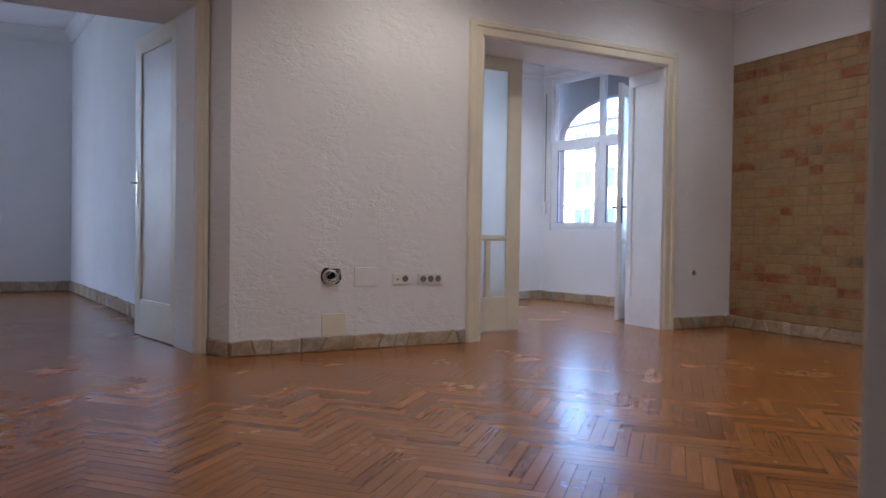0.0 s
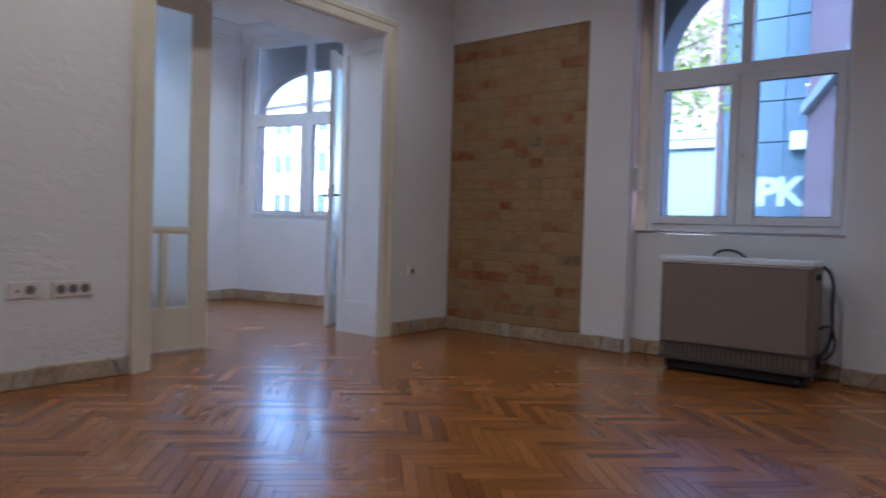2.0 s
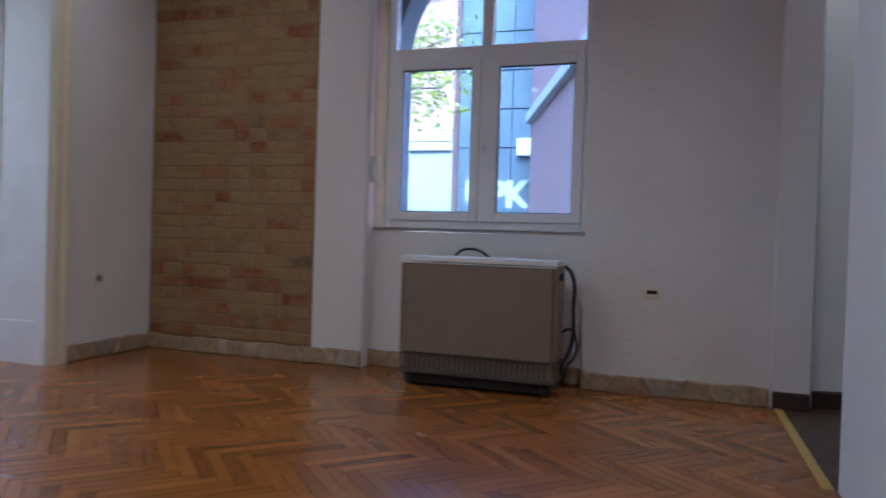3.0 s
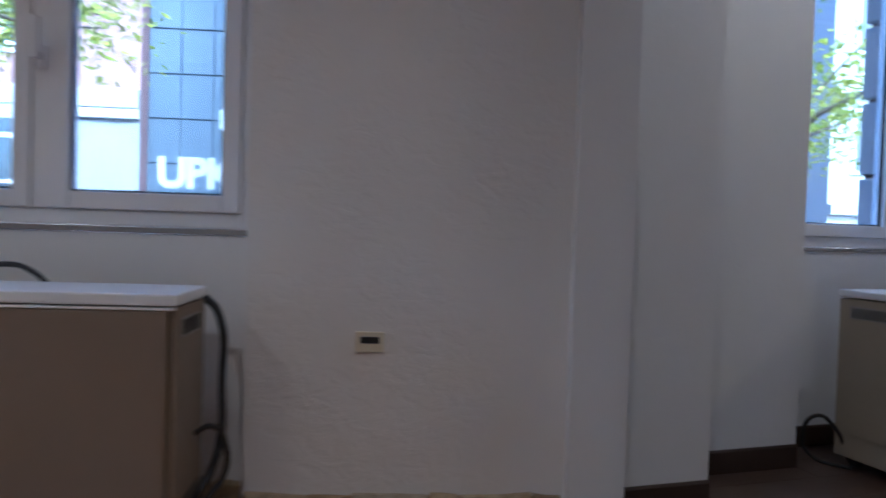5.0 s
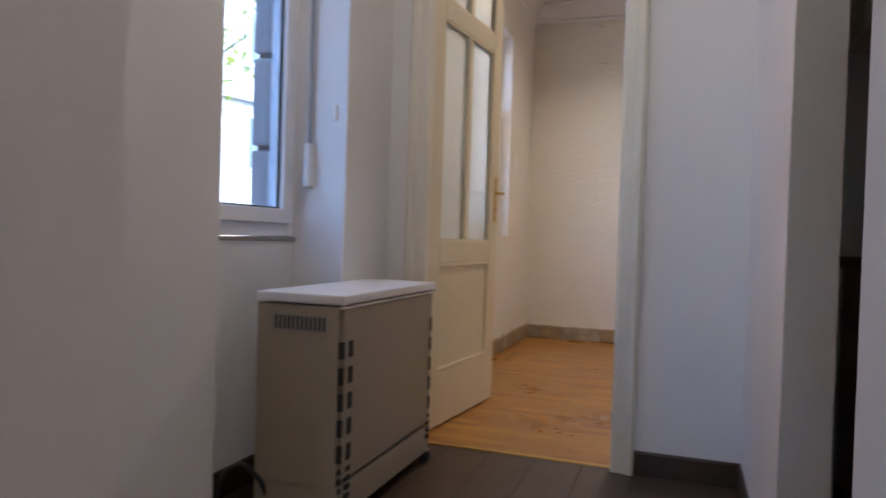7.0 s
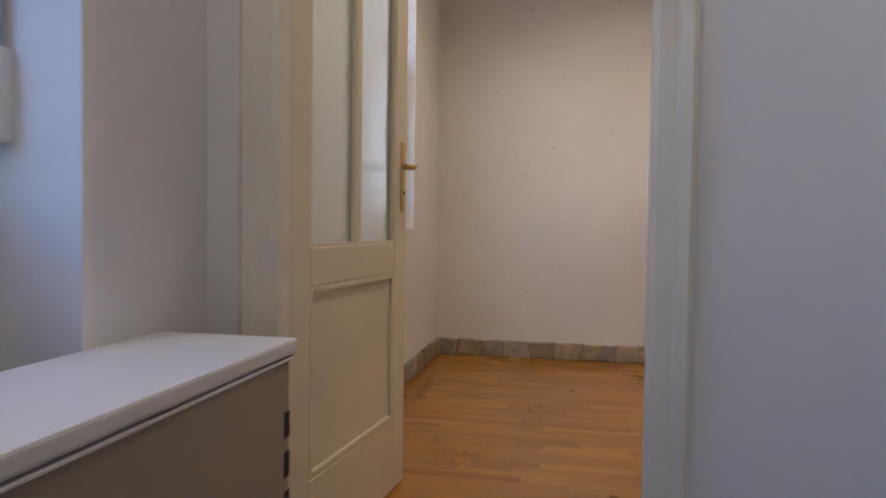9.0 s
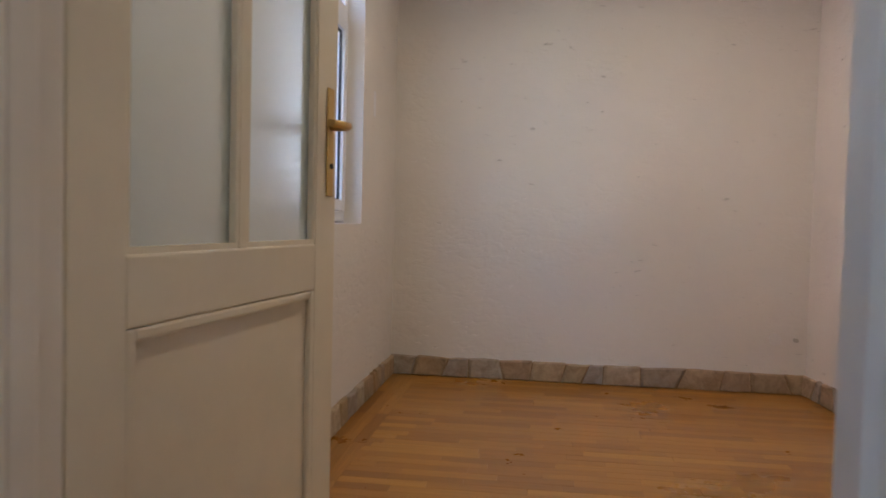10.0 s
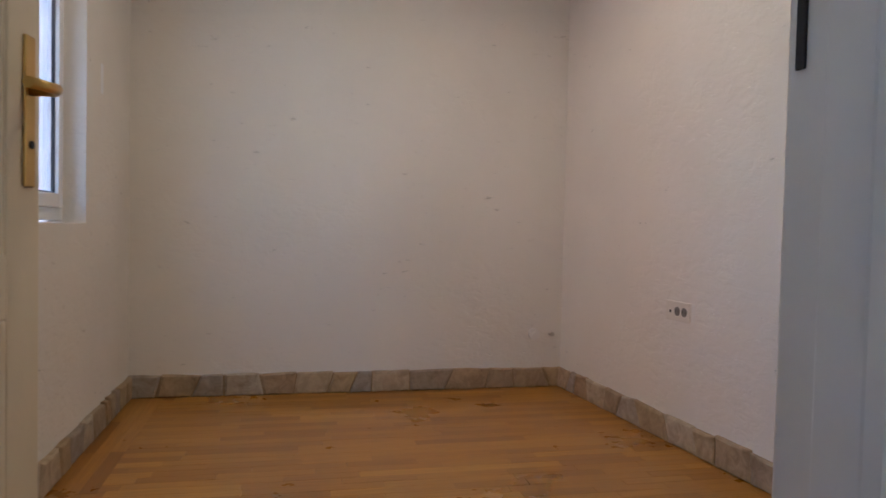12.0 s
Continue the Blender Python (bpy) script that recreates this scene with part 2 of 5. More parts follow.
def clear_glass(name, tint=(1, 1, 1)):
    mat = bpy.data.materials.new(name)
    mat.use_nodes = True
    nodes, links = mat.node_tree.nodes, mat.node_tree.links
    nodes.clear()
    out = nodes.new("ShaderNodeOutputMaterial")
    see = nodes.new("ShaderNodeBsdfTransparent")
    see.inputs["Color"].default_value = (*tint, 1)
    gloss = nodes.new("ShaderNodeBsdfGlossy")
    gloss.inputs["Roughness"].default_value = 0.02
    mix = nodes.new("ShaderNodeMixShader")
    edge = nodes.new("ShaderNodeLayerWeight")
    edge.inputs["Blend"].default_value = 0.25
    part_of = nodes.new("ShaderNodeMath")
    part_of.operation = "MULTIPLY_ADD"
    part_of.inputs[1].default_value, part_of.inputs[2].default_value = 0.35, 0.03
    links.new(edge.outputs["Facing"], part_of.inputs[0])
    links.new(part_of.outputs[0], mix.inputs["Fac"])
    links.new(see.outputs[0], mix.inputs[1])
    links.new(gloss.outputs[0], mix.inputs[2])
    links.new(mix.outputs[0], out.inputs["Surface"])
    return mat


def frosted_glass(name):
    mat = material(name, (0.85, 0.93, 0.97), 0.32)
    bsdf = bsdf_of(mat)
    bsdf.inputs["Transmission Weight"].default_value = 0.92
    bsdf.inputs["IOR"].default_value = 1.25
    p = place_of(mat)
    mottle = node(mat, "ShaderNodeTexNoise", Scale=160.0, Detail=2.0)
    wire(mat, p, "Vector", mottle, "Vector")
    bumped(mat, [(mottle, "Fac", 0.25)], 0.001)
    return mat


mat_brick = brick_material()
mat_stone = stone_material()
# bluish tint darkens the bright outdoor view; the next glass leaves it bright
mat_dim_glass = clear_glass("view_dimming_glass", (0.64, 0.76, 0.88))
mat_clear = clear_glass("clear_window_glass", (0.93, 0.97, 1.0))
mat_frost = frosted_glass("frosted_glass")

# ---------------------------------------------------------------- mesh helpers


def box(bm, x0, x1, y0, y1, z0, z1, bevel=0.0):
    """A box with optional bevelled edges, and UVs along its longest side."""
    vs = [bm.verts.new((x, y, z)) for x in (x0, x1) for y in (y0, y1) for z in (z0, z1)]
    faces = [bm.faces.new([vs[i] for i in f]) for f in ((0, 1, 3, 2), (4, 6, 7, 5), (0, 4, 5, 1), (2, 3, 7, 6), (0, 2, 6, 4), (1, 5, 7, 3))]
    if bevel:
        edges = list({e for f in faces for e in f.edges})
        bmesh.ops.bevel(bm, geom=edges, offset=bevel, segments=2, affect="EDGES", profile=0.6)
    return vs


def prism(bm, outline, z0, z1):
    """An upright prism over a counter-clockwise outline."""
    low = [bm.verts.new((x, y, z0)) for x, y in outline]
    high = [bm.verts.new((x, y, z1)) for x, y in outline]
    n = len(outline)
    bm.faces.new(low[::-1])
    bm.faces.new(high)
    for i in range(n):
        bm.faces.new((low[i], low[(i + 1) % n], high[(i + 1) % n], high[i]))


def extruded(bm, profile, p0, p1, up=(0, 0, 1), close=True):
    """A moulding: a profile (across, up) carried from p0 to p1."""
    p0, p1, up = Vector(p0), Vector(p1), Vector(up)
    ahead = (p1 - p0).normalized()
    side = ahead.cross(up).normalized()
    rings = [[bm.verts.new(p + side * a + up * b) for a, b in profile] for p in (p0, p1)]
    n = len(profile)
    for i in range(n):
        bm.faces.new((rings[0][i], rings[0][(i + 1) % n], rings[1][(i + 1) % n], rings[1][i]))
    if close:
        bm.faces.new(rings[0][::-1])
        bm.faces.new(rings[1])


def tube(bm, points, radius, sides=8):
    """A bent round rod through points."""
    pts = [Vector(p) for p in points]
    rings = []
    for i, p in enumerate(pts):
        ahead = (pts[min(i + 1, len(pts) - 1)] - pts[max(i - 1, 0)]).normalized()
        side = ahead.cross(Vector((0, 0, 1)) if abs(ahead.z) < 0.9 else Vector((1, 0, 0))).normalized()
        over = side.cross(ahead)
        rings.append([bm.verts.new(p + radius * (math.cos(a) * side + math.sin(a) * over)) for a in [2 * math.pi * k / sides for k in range(sides)]])
    for a, b in zip(rings, rings[1:]):
        for k in range(sides):
            f = bm.faces.new((a[k], a[(k + 1) % sides], b[(k + 1) % sides], b[k]))
            f.smooth = True
    bm.faces.new(rings[0][::-1])
    bm.faces.new(rings[-1])


def disc(bm, centre, axis, radius, depth, sides=20):
    """A short cylinder along axis from centre."""
    c, ax = Vector(centre), Vector(axis).normalized()
    tube(bm, [c, c + ax * depth], radius, sides)


def finish(bm, name, mat, m=M1):
    bmesh.ops.recalc_face_normals(bm, faces=bm.faces)
    me = bpy.data.meshes.new(name)
    bm.to_mesh(me)
    bm.free()
    me.materials.append(mat)
    ob = new(name, me)
    ob.matrix_world = m
    return ob


def part(name, bm, mat, parent, label=""):
    """One mesh object under a thing or under a part; built in the parent's own axes."""
    ob = finish(bm, name, mat)
    ob.parent = parent
    ob.matrix_world = Matrix.Identity(4)
    ob.matrix_basis = Matrix.Identity(4)
    return tagged(ob, label)


def thing(name, m, label, category, group="", kind=""):
    """An empty that holds a thing's parts, at its base."""
    ob = new(name)
    ob.empty_display_size = 0.1
    ob.matrix_world = m
    return tagged(ob, label, category, group, kind)


def structure(name, bm, mat, label, category, m=M1):
    return tagged(finish(bm, name, mat, m), label, category, kind="structure")


def boxes(*specs, bevel=0.0):
    bm = bmesh.new()
    for s in specs:
        box(bm, *s, bevel=bevel)
    return bm


def walled(bm, p0, p1, thick, z0, z1, openings=()):
    """A wall from p0 to p1, thick to its left side, with openings (a0, a1, z0, z1) along it that go through."""
    p0, p1 = Vector((*p0, 0)), Vector((*p1, 0))
    length = (p1 - p0).length
    ahead = (p1 - p0) / length
    side = Vector((-ahead.y, ahead.x, 0))
    aa = sorted({0.0, length, *(v for o in openings for v in o[:2] if 0 < v < length)})
    zz = sorted({z0, z1, *(v for o in openings for v in o[2:] if z0 < v < z1)})
    cells = [(i, j) for i in range(len(aa) - 1) for j in range(len(zz) - 1)]

    def solid(i, j):
        if not (0 <= i < len(aa) - 1 and 0 <= j < len(zz) - 1):
            return False
        a, z = (aa[i] + aa[i + 1]) / 2, (zz[j] + zz[j + 1]) / 2
        return not any(o[0] < a < o[1] and o[2] < z < o[3] for o in openings)

    verts = {}

    def v(a, b, z):
        key = (round(a, 5), b, round(z, 5))
        if key not in verts:
            verts[key] = bm.verts.new(p0 + ahead * a + side * (thick * b) + Vector((0, 0, z)))
        return verts[key]

    for i, j in cells:
        if not solid(i, j):
            continue
        a, b, lo, hi = aa[i], aa[i + 1], zz[j], zz[j + 1]
        bm.faces.new((v(a, 0, lo), v(b, 0, lo), v(b, 0, hi), v(a, 0, hi)))
        bm.faces.new((v(a, 1, lo), v(a, 1, hi), v(b, 1, hi), v(b, 1, lo)))
        for (di, dj), quad in (((-1, 0), ((a, lo), (a, hi))), ((1, 0), ((b, lo), (b, hi))), ((0, -1), ((a, lo), (b, lo))), ((0, 1), ((a, hi), (b, hi)))):
            if not solid(i + di, j + dj):
                (qa, qz), (ra, rz) = quad
                bm.faces.new((v(qa, 0, qz), v(ra, 0, rz), v(ra, 1, rz), v(qa, 1, qz)))
    return bm


def wall(name, p0, p1, thick, z0, z1, mat, label, openings=(), m=M1):
    return structure(name, walled(bmesh.new(), p0, p1, thick, z0, z1, openings), mat, label, "wall", m)

# ---------------------------------------------------------------- living room: walls
wall("wall_north", (-4.30, 0), (0.5, 0), 0.47, 0, CEIL, mat_wall, "white rough-plastered wall with a wide double doorway",
     [(-2.712 + 4.30, -0.830 + 4.30, -1, 2.348)])
bm = bmesh.new()
prism(bm, [(-4.580, 0.0), (-4.30, 0.0), (-4.30, 0.83), (-4.86, 0.83), (-4.86, 0.55), (-4.77, 0.205), (-4.685, 0.205)], 0, CEIL)
prism(bm, [(-4.86, 0.205), (-4.772, 0.205), (-4.86, 0.54)], 2.33, CEIL)
structure("wall_corner", bm, mat_wall, "white rough-plastered corner beside the panelled doorway", "wall")
wall("wall_northwest", (-7.30, 0.205), (-4.86, 0.205), 0.625, 0, CEIL, mat_wall, "white plastered wall around the open panelled door",
     [(-6.20 + 7.30, 9.0, -1, 2.33)])
wall("wall_west", (-7.30, 0.83), (-7.30, -6.2), -0.2, 0, CEIL, mat_smooth, "plain white side wall of the living room")
# the window wall: a thin plaster skin with the bare brick field and the window niche cut out, on the masonry behind
wall("wall_east", (0, 0), (0, -4.03), 0.025, 0, CEIL, mat_wall_east, "white plastered window wall beside the bare brick field",
     [(0, 1.305, 0.0, 2.45), (1.66, 3.045, -1, 2.98)])
wall("wall_east_masonry", (0.025, 0), (0.025, -4.03), 0.30, 0, CEIL, mat_mortar, "masonry behind the window wall's plaster", [(1.66, 3.045, -1, 2.98)])
wall("wall_parapet", (0.11, -1.66), (0.11, -3.045), 0.215, 0, 0.872, mat_smooth, "white plastered parapet below the living room window")
bm = boxes((0.02, 0.11, -1.668, -1.66, 0, 2.98), (0.02, 0.11, -3.045, -3.037, 0, 2.98), (0.02, 0.11, -3.037, -1.668, 2.972, 2.98))
structure("window_reveal", bm, mat_smooth, "smooth white reveal of the living room window niche", "reveal")
# partition to the hall, with the way in and the way on
wall("wall_south", (-1.31, -4.095), (-7.30, -4.095), 0.16, 0, CEIL, mat_smooth, "white partition wall with a cased doorway and a wide opening",
     [(4.41 - 1.31, 5.85 - 1.31, -1, 2.40)])
wall("wall_south_lintel", (0.3, -4.03), (-1.31, -4.03), 0.18, 2.62, CEIL, mat_smooth, "white lintel over the opening to the hall")
wall("wall_entry", (-7.30, -6.2), (-1.6, -6.2), -0.2, 0, CEIL, mat_smooth, "plain white end wall of the entrance")

# floor slab under everything, and the boards come last
bm = boxes((-9.3, 2.3, -12.2, 8.0, -0.30, -0.012))
structure("floor", bm, mat_joint, "dark sub-floor below the parquet", "floor")
bm = bmesh.new()
prism(bm, [(-7.6, -12.6), (2.6, -12.6), (2.3, -9.5), (0.6, -4.5), (0.6, 3.3), (-4.65, 3.3), (-4.65, 0.80), (-7.6, 0.80)], CEIL, CEIL + 0.2)
structure("ceiling", bm, mat_ceiling, "plain white painted ceiling", "ceiling")


def cornice(name, points, label, z=CEIL, m=M1):
    """A stepped plaster cornice along a line of points, the room on the line's right side."""
    prof = [(0, -0.17), (0.012, -0.17), (0.018, -0.15), (0.012, -0.13), (0.03, -0.11), (0.06, -0.05), (0.10, -0.02), (0.10, 0.0), (0, 0.0)]
    bm = bmesh.new()
    for a, b in zip(points, points[1:]):
        extruded(bm, prof, (*a, z), (*b, z))
    structure(name, bm, mat_ceiling, label, "cornice", m)


cornice("cornice_living", [(-4.62, 0), (0, 0), (0, -4.03)], "moulded white plaster cornice of the living room")

# ---------------------------------------------------------------- bay room
wall("wall_bay_end", (-3.1, 3.02), (-0.05, 3.02), 0.2, 0, CEIL, mat_smooth, "white end wall of the bay room with an unseen added window", [(0.15, 1.85, 0.90, 2.86)])
wall("wall_bay_window", (0.0, 0.02), (0.0, -2.62), 0.09, 0, CEIL, mat_smooth, "white window wall of the bay room", [(0.14, 1.72, 0.90, 2.86)], M3)
wall("wall_bay_west", (-3.1, 3.02), (-3.1, 0.47), -0.2, 0, CEIL, mat_smooth, "white side wall of the bay room")
cornice("cornice_bay", [(-3.1, 3.02), (-0.05, 3.02), (0.54, 0.47)], "moulded white plaster cornice of the bay room")

# ---------------------------------------------------------------- far room behind the panelled door
bm = walled(bmesh.new(), (-5.65, 6.1), (-4.735, 0.83), 0.2, 0, 3.5)
structure("wall_far_room_east", bm, mat_smooth, "white side wall of the room beyond", "wall")
# the opening lies out of view, added to let light into the room
wall("wall_far_room_north", (-9.0, 6.1), (-5.4, 6.1), 0.2, 0, 3.5, mat_smooth, "white end wall of the room beyond with an unseen opening added for light", [(0.05, 1.32, 0.5, 3.3)])
wall("wall_far_room_west", (-9.0, 0.83), (-9.0, 6.1), 0.2, 0, 3.5, mat_smooth, "white side wall of the room beyond")
bm = boxes((-9.0, -4.6, 0.83, 6.5, 3.5, 3.6))
structure("ceiling_far_room", bm, mat_ceiling, "white ceiling of the room beyond", "ceiling")
bm = boxes((-9.2, -7.3, 0.80, 0.95, 0, 3.6), (-7.3, -4.6, 0.832, 0.95, 2.6, 3.6), (-4.76, -4.6, 0.832, 0.95, 0, 2.6))
structure("wall_far_room_south", bm, mat_smooth, "white wall of the room beyond above its doorway", "wall")
cornice("cornice_far_room", [(-9.0, 6.1), (-5.65, 6.1), (-4.735, 0.83)], "stepped white plaster cornice of the room beyond", 3.5)

# ---------------------------------------------------------------- hall and small room (their own axes)
bm = bmesh.new()
walled(bm, (-0.12, -0.84), (-0.12, -1.18), 0.5, 0, CEIL)
structure("wall_hall_pier", bm, mat_smooth, "white pier beside the opening to the hall", "wall", M2)
bm = boxes((-0.045, 0.30, -4.21, -4.03, 0, CEIL))
structure("wall_stub", bm, mat_smooth, "white plastered wall stub of the hall opening", "wall")
wall("wall_hall_window", (0.15, -1.18), (0.15, -2.99), 0.23, 0, CEIL, mat_smooth, "white hall wall with a deep window niche",
     [(0.635, 1.39, -1, 2.8)], M2)
wall("wall_hall_parapet", (0.37, -1.70), (0.37, -2.70), 0.12, 0, 0.87, mat_smooth, "white parapet below the hall window", (), M2)
wall("wall_door", (0.38, -2.99), (-3.2, -2.99), 0.13, 0, CEIL, mat_smooth, "white wall around the small room's doorway",
     [(0.36, 1.275, -1, 2.42)], M2)
wall("wall_hall_side", (-1.315, -1.955), (-1.315, -2.99), -0.11, 0, CEIL, mat_smooth, "thin white wall between hall and kitchen", (), M2)
wall("wall_hall_side_near", (-1.315, -0.75), (-1.315, -1.21), -0.11, 0, CEIL, mat_smooth, "white wall beside the kitchen doorway", (), M2)
wall("wall_small_window", (0.306, -3.12), (0.306, -6.57), 0.25, 0, CEIL, mat_old, "old chipped plaster wall with a small window",
     [(1.66, 2.64, 0.925, 2.55)], M2)
wall("wall_small_far", (0.556, -6.57), (-2.4, -6.57), 0.2, 0, CEIL, mat_old, "old white plaster wall with trowel marks and chips", (), M2)
wall("wall_small_side", (-2.12, -6.57), (-2.365, -3.12), 0.2, 0, CEIL, mat_old, "old white plaster side wall of the small room", (), M2)
cornice("cornice_small", [(0.306, -3.12), (0.306, -6.57), (-2.12, -6.57), (-2.365, -3.12)], "plain plaster cornice of the small room", CEIL, M2)


# ---------------------------------------------------------------- skirting of split stones
def stone_skirting(name, runs, height, label, seed):
    """Split stones set end to end along runs; the room lies on the right of each run."""
    rnd = random.Random(seed)
    base = thing(name, M1, label, "skirting", kind="structure")
    bm = bmesh.new()
    for m, p0, p1 in runs:
        p, q = m @ Vector((*p0, 0)), m @ Vector((*p1, 0))
        extruded(bm, [(0, 0), (0.012, 0), (0.012, height - 0.012), (0, height - 0.006)], p, q)
    part("mortar_bed", bm, mat_mortar, base, "grey mortar bed")
    for m, p0, p1 in runs:
        p, q = m @ Vector((*p0, 0)), m @ Vector((*p1, 0))
        length, ahead = (q - p).length, (q - p).normalized()
        side = ahead.cross(Vector((0, 0, 1)))
        a, lean = 0.0, 0.0
        while a < length - 0.01:
            b = min(length, a + rnd.uniform(0.07, 0.24))
            if length - b < 0.06:
                b = length
            lean2 = rnd.uniform(-0.035, 0.035) if b < length else 0.0
            top0, top1 = height + rnd.uniform(-0.008, 0.006), height + rnd.uniform(-0.008, 0.006)
            g = 0.003
            outline = [(a + g - lean, 0.0), (b - g - lean2, 0.0), (b - g + lean2, top1), ((a + b) / 2, (top0 + top1) / 2 + rnd.uniform(-0.004, 0.004)), (a + g + lean, top0)]
            mid = Vector(((a + b) / 2, height / 2))
            bm = bmesh.new()
            back = [bm.verts.new(p + ahead * x + Vector((0, 0, z))) for x, z in outline]
            rim = [bm.verts.new(p + ahead * x + Vector((0, 0, z)) + side * (0.015 + rnd.uniform(0, 0.004))) for x, z in outline]
            face = []
            for x, z in outline:
                v2 = mid + (Vector((x, z)) - mid) * 0.86
                face.append(bm.verts.new(p + ahead * v2.x + Vector((0, 0, v2.y)) + side * (0.020 + rnd.uniform(0, 0.008))))
            core = bm.verts.new(p + ahead * (mid.x + rnd.uniform(-0.02, 0.02)) + Vector((0, 0, mid.y)) + side * (0.022 + rnd.uniform(0, 0.008)))
            n = len(outline)
            for i in range(n):
                j = (i + 1) % n
                bm.faces.new((back[i], back[j], rim[j], rim[i]))
                bm.faces.new((rim[i], rim[j], face[j], face[i]))
                bm.faces.new((face[i], face[j], core))
            part("stone", bm, mat_stone, base)
            a, lean = b, lean2


# ---------------------------------------------------------------- windows
def window(name, m, width, z0, ztrans, z1, sashes, label, handle_at=None, glass=None):
    """A white plastic window: frame, sashes, transom lights, panes; its inner face on local y = 0, outward +y."""
    top = thing(name, m, label, "window", kind="structure")
    fw = 0.05
    specs = [(0, fw, 0, 0.07, z0, z1), (width - fw, width, 0, 0.07, z0, z1), (fw, width - fw, 0, 0.07, z0, z0 + fw), (fw, width - fw, 0, 0.07, z1 - fw, z1)]
    part("window_frame", boxes(*specs, bevel=0.006), mat_pvc, top)
    part("transom_bar", boxes((fw, width - fw, -0.004, 0.07, ztrans - 0.04, ztrans + 0.04), bevel=0.008), mat_pvc, top)
    cell = (width - 2 * fw) / sashes
    for i in range(1, sashes):
        x = fw + i * cell
        part("mullion", boxes((x - 0.03, x + 0.03, -0.006, 0.07, z0 + fw, ztrans - 0.04), bevel=0.006), mat_pvc, top)
        part("mullion", boxes((x - 0.035, x + 0.035, 0.0, 0.07, ztrans + 0.04, z1 - fw), bevel=0.006), mat_pvc, top)
    for i in range(sashes):
        xa, xb = fw + i * cell + (0.03 if i else 0), fw + (i + 1) * cell - (0.03 if i < sashes - 1 else 0)
        za, zb = z0 + fw, ztrans - 0.04
        s = 0.055
        sash = part("sash", boxes((xa, xa + s, -0.016, 0.05, za, zb), (xb - s, xb, -0.016, 0.05, za, zb), (xa + s, xb - s, -0.016, 0.05, za, za + s), (xa + s, xb - s, -0.016, 0.05, zb - s, zb), bevel=0.006), mat_pvc, top)
        bead = 0.006
        part("gasket", boxes((xa + s, xa + s + bead, 0.0, 0.012, za + s, zb - s), (xb - s - bead, xb - s, 0.0, 0.012, za + s, zb - s),
                             (xa + s + bead, xb - s - bead, 0.0, 0.012, za + s, za + s + bead), (xa + s + bead, xb - s - bead, 0.0, 0.012, zb - s - bead, zb - s)), mat_black, sash)
        pane = part("pane", boxes((xa + s, xb - s, 0.02, 0.026, za + s, zb - s)), glass or mat_dim_glass, sash)
        pane.visible_shadow = False
        pane = part("pane", boxes((xa, xb, 0.02, 0.026, ztrans + 0.04, z1 - fw)), glass or mat_dim_glass, top)
        pane.visible_shadow = False
    if handle_at:
        hx, hz = handle_at
        h = part("window_handle", boxes((hx - 0.014, hx + 0.014, -0.026, -0.016, hz - 0.035, hz + 0.035), bevel=0.004), mat_pvc, top)
        part("lever", boxes((hx - 0.010, hx + 0.010, -0.055, -0.026, hz - 0.01, hz + 0.01), (hx - 0.011, hx + 0.011, -0.062, -0.046, hz - 0.012, hz + 0.115), bevel=0.005), mat_pvc, h)
    return top


def strap_box(m, label):
    """The small white winder of a roller shutter's strap."""
    top = thing("shutter_winder", m, label, "shutter winder")
    part("case", boxes((-0.016, 0.016, -0.045, 0.0, -0.085, 0.085), bevel=0.012), mat_plastic, top)
    part("strap", boxes((-0.008, 0.008, -0.018, -0.015, 0.085, 1.5)), mat_grey, top, "grey woven strap")


window("window_living", pose(0.113, -1.745, 0, 0, 0, -90), 1.30, 0.893, 1.985, 2.95, 2, "white plastic casement window with two sashes and transom lights", (0.65, 1.40))
window("window_bay", M3 @ pose(0.018, -0.12, 0, 0, 0, -90), 1.58, 0.90, 2.03, 2.86, 2, "white plastic casement window of the bay room", (0.79, 1.45), mat_clear)
window("window_hall", M2 @ pose(0.375, -1.74, 0, 0, 0, -90), 0.835, 0.887, 2.35, 2.8, 1, "narrow white plastic window in the hall niche", None)
window("window_small", M2 @ pose(0.395, -4.79, 0, 0, 0, -90), 0.98, 0.935, 1.95, 2.55, 1, "small white window in a plastered reveal", None, mat_clear)
# out of view: this end window is added to brighten the bay
window("window_bay_end", pose(-2.95, 3.08, 0), 1.70, 0.90, 2.03, 2.86, 2, "unseen white casement window added in the bay room's end wall for light", None, mat_clear)
strap_box(pose(0.066, -1.668, 1.26), "white strap winder on the living room window's reveal")
strap_box(M3 @ pose(0.0, -0.045, 1.20, 0, 0, -90), "white strap winder beside the bay window")
strap_box(M2 @ pose(0.30, -2.574, 1.165, 0, 0, 180), "white strap winder on the hall window's reveal")
tagged(finish(boxes((0.102, 0.20, -3.043, -1.67, 0.874, 0.892), bevel=0.003), "window_sill", mat_grey), "thin grey sill strip below the living room window", "sill", kind="structure")


tagged(finish(boxes((0.362, 0.40, -2.572, -1.818, 0.870, 0.886), bevel=0.003), "window_sill", mat_grey, M2), "thin grey sill strip below the hall window", "sill", kind="structure")


# ---------------------------------------------------------------- door casings
def splayed(bm, amount):
    """Leans a reveal's boards outwards towards the back."""
    for v in bm.verts:
        v.co.x += amount * v.co.y
    return bm


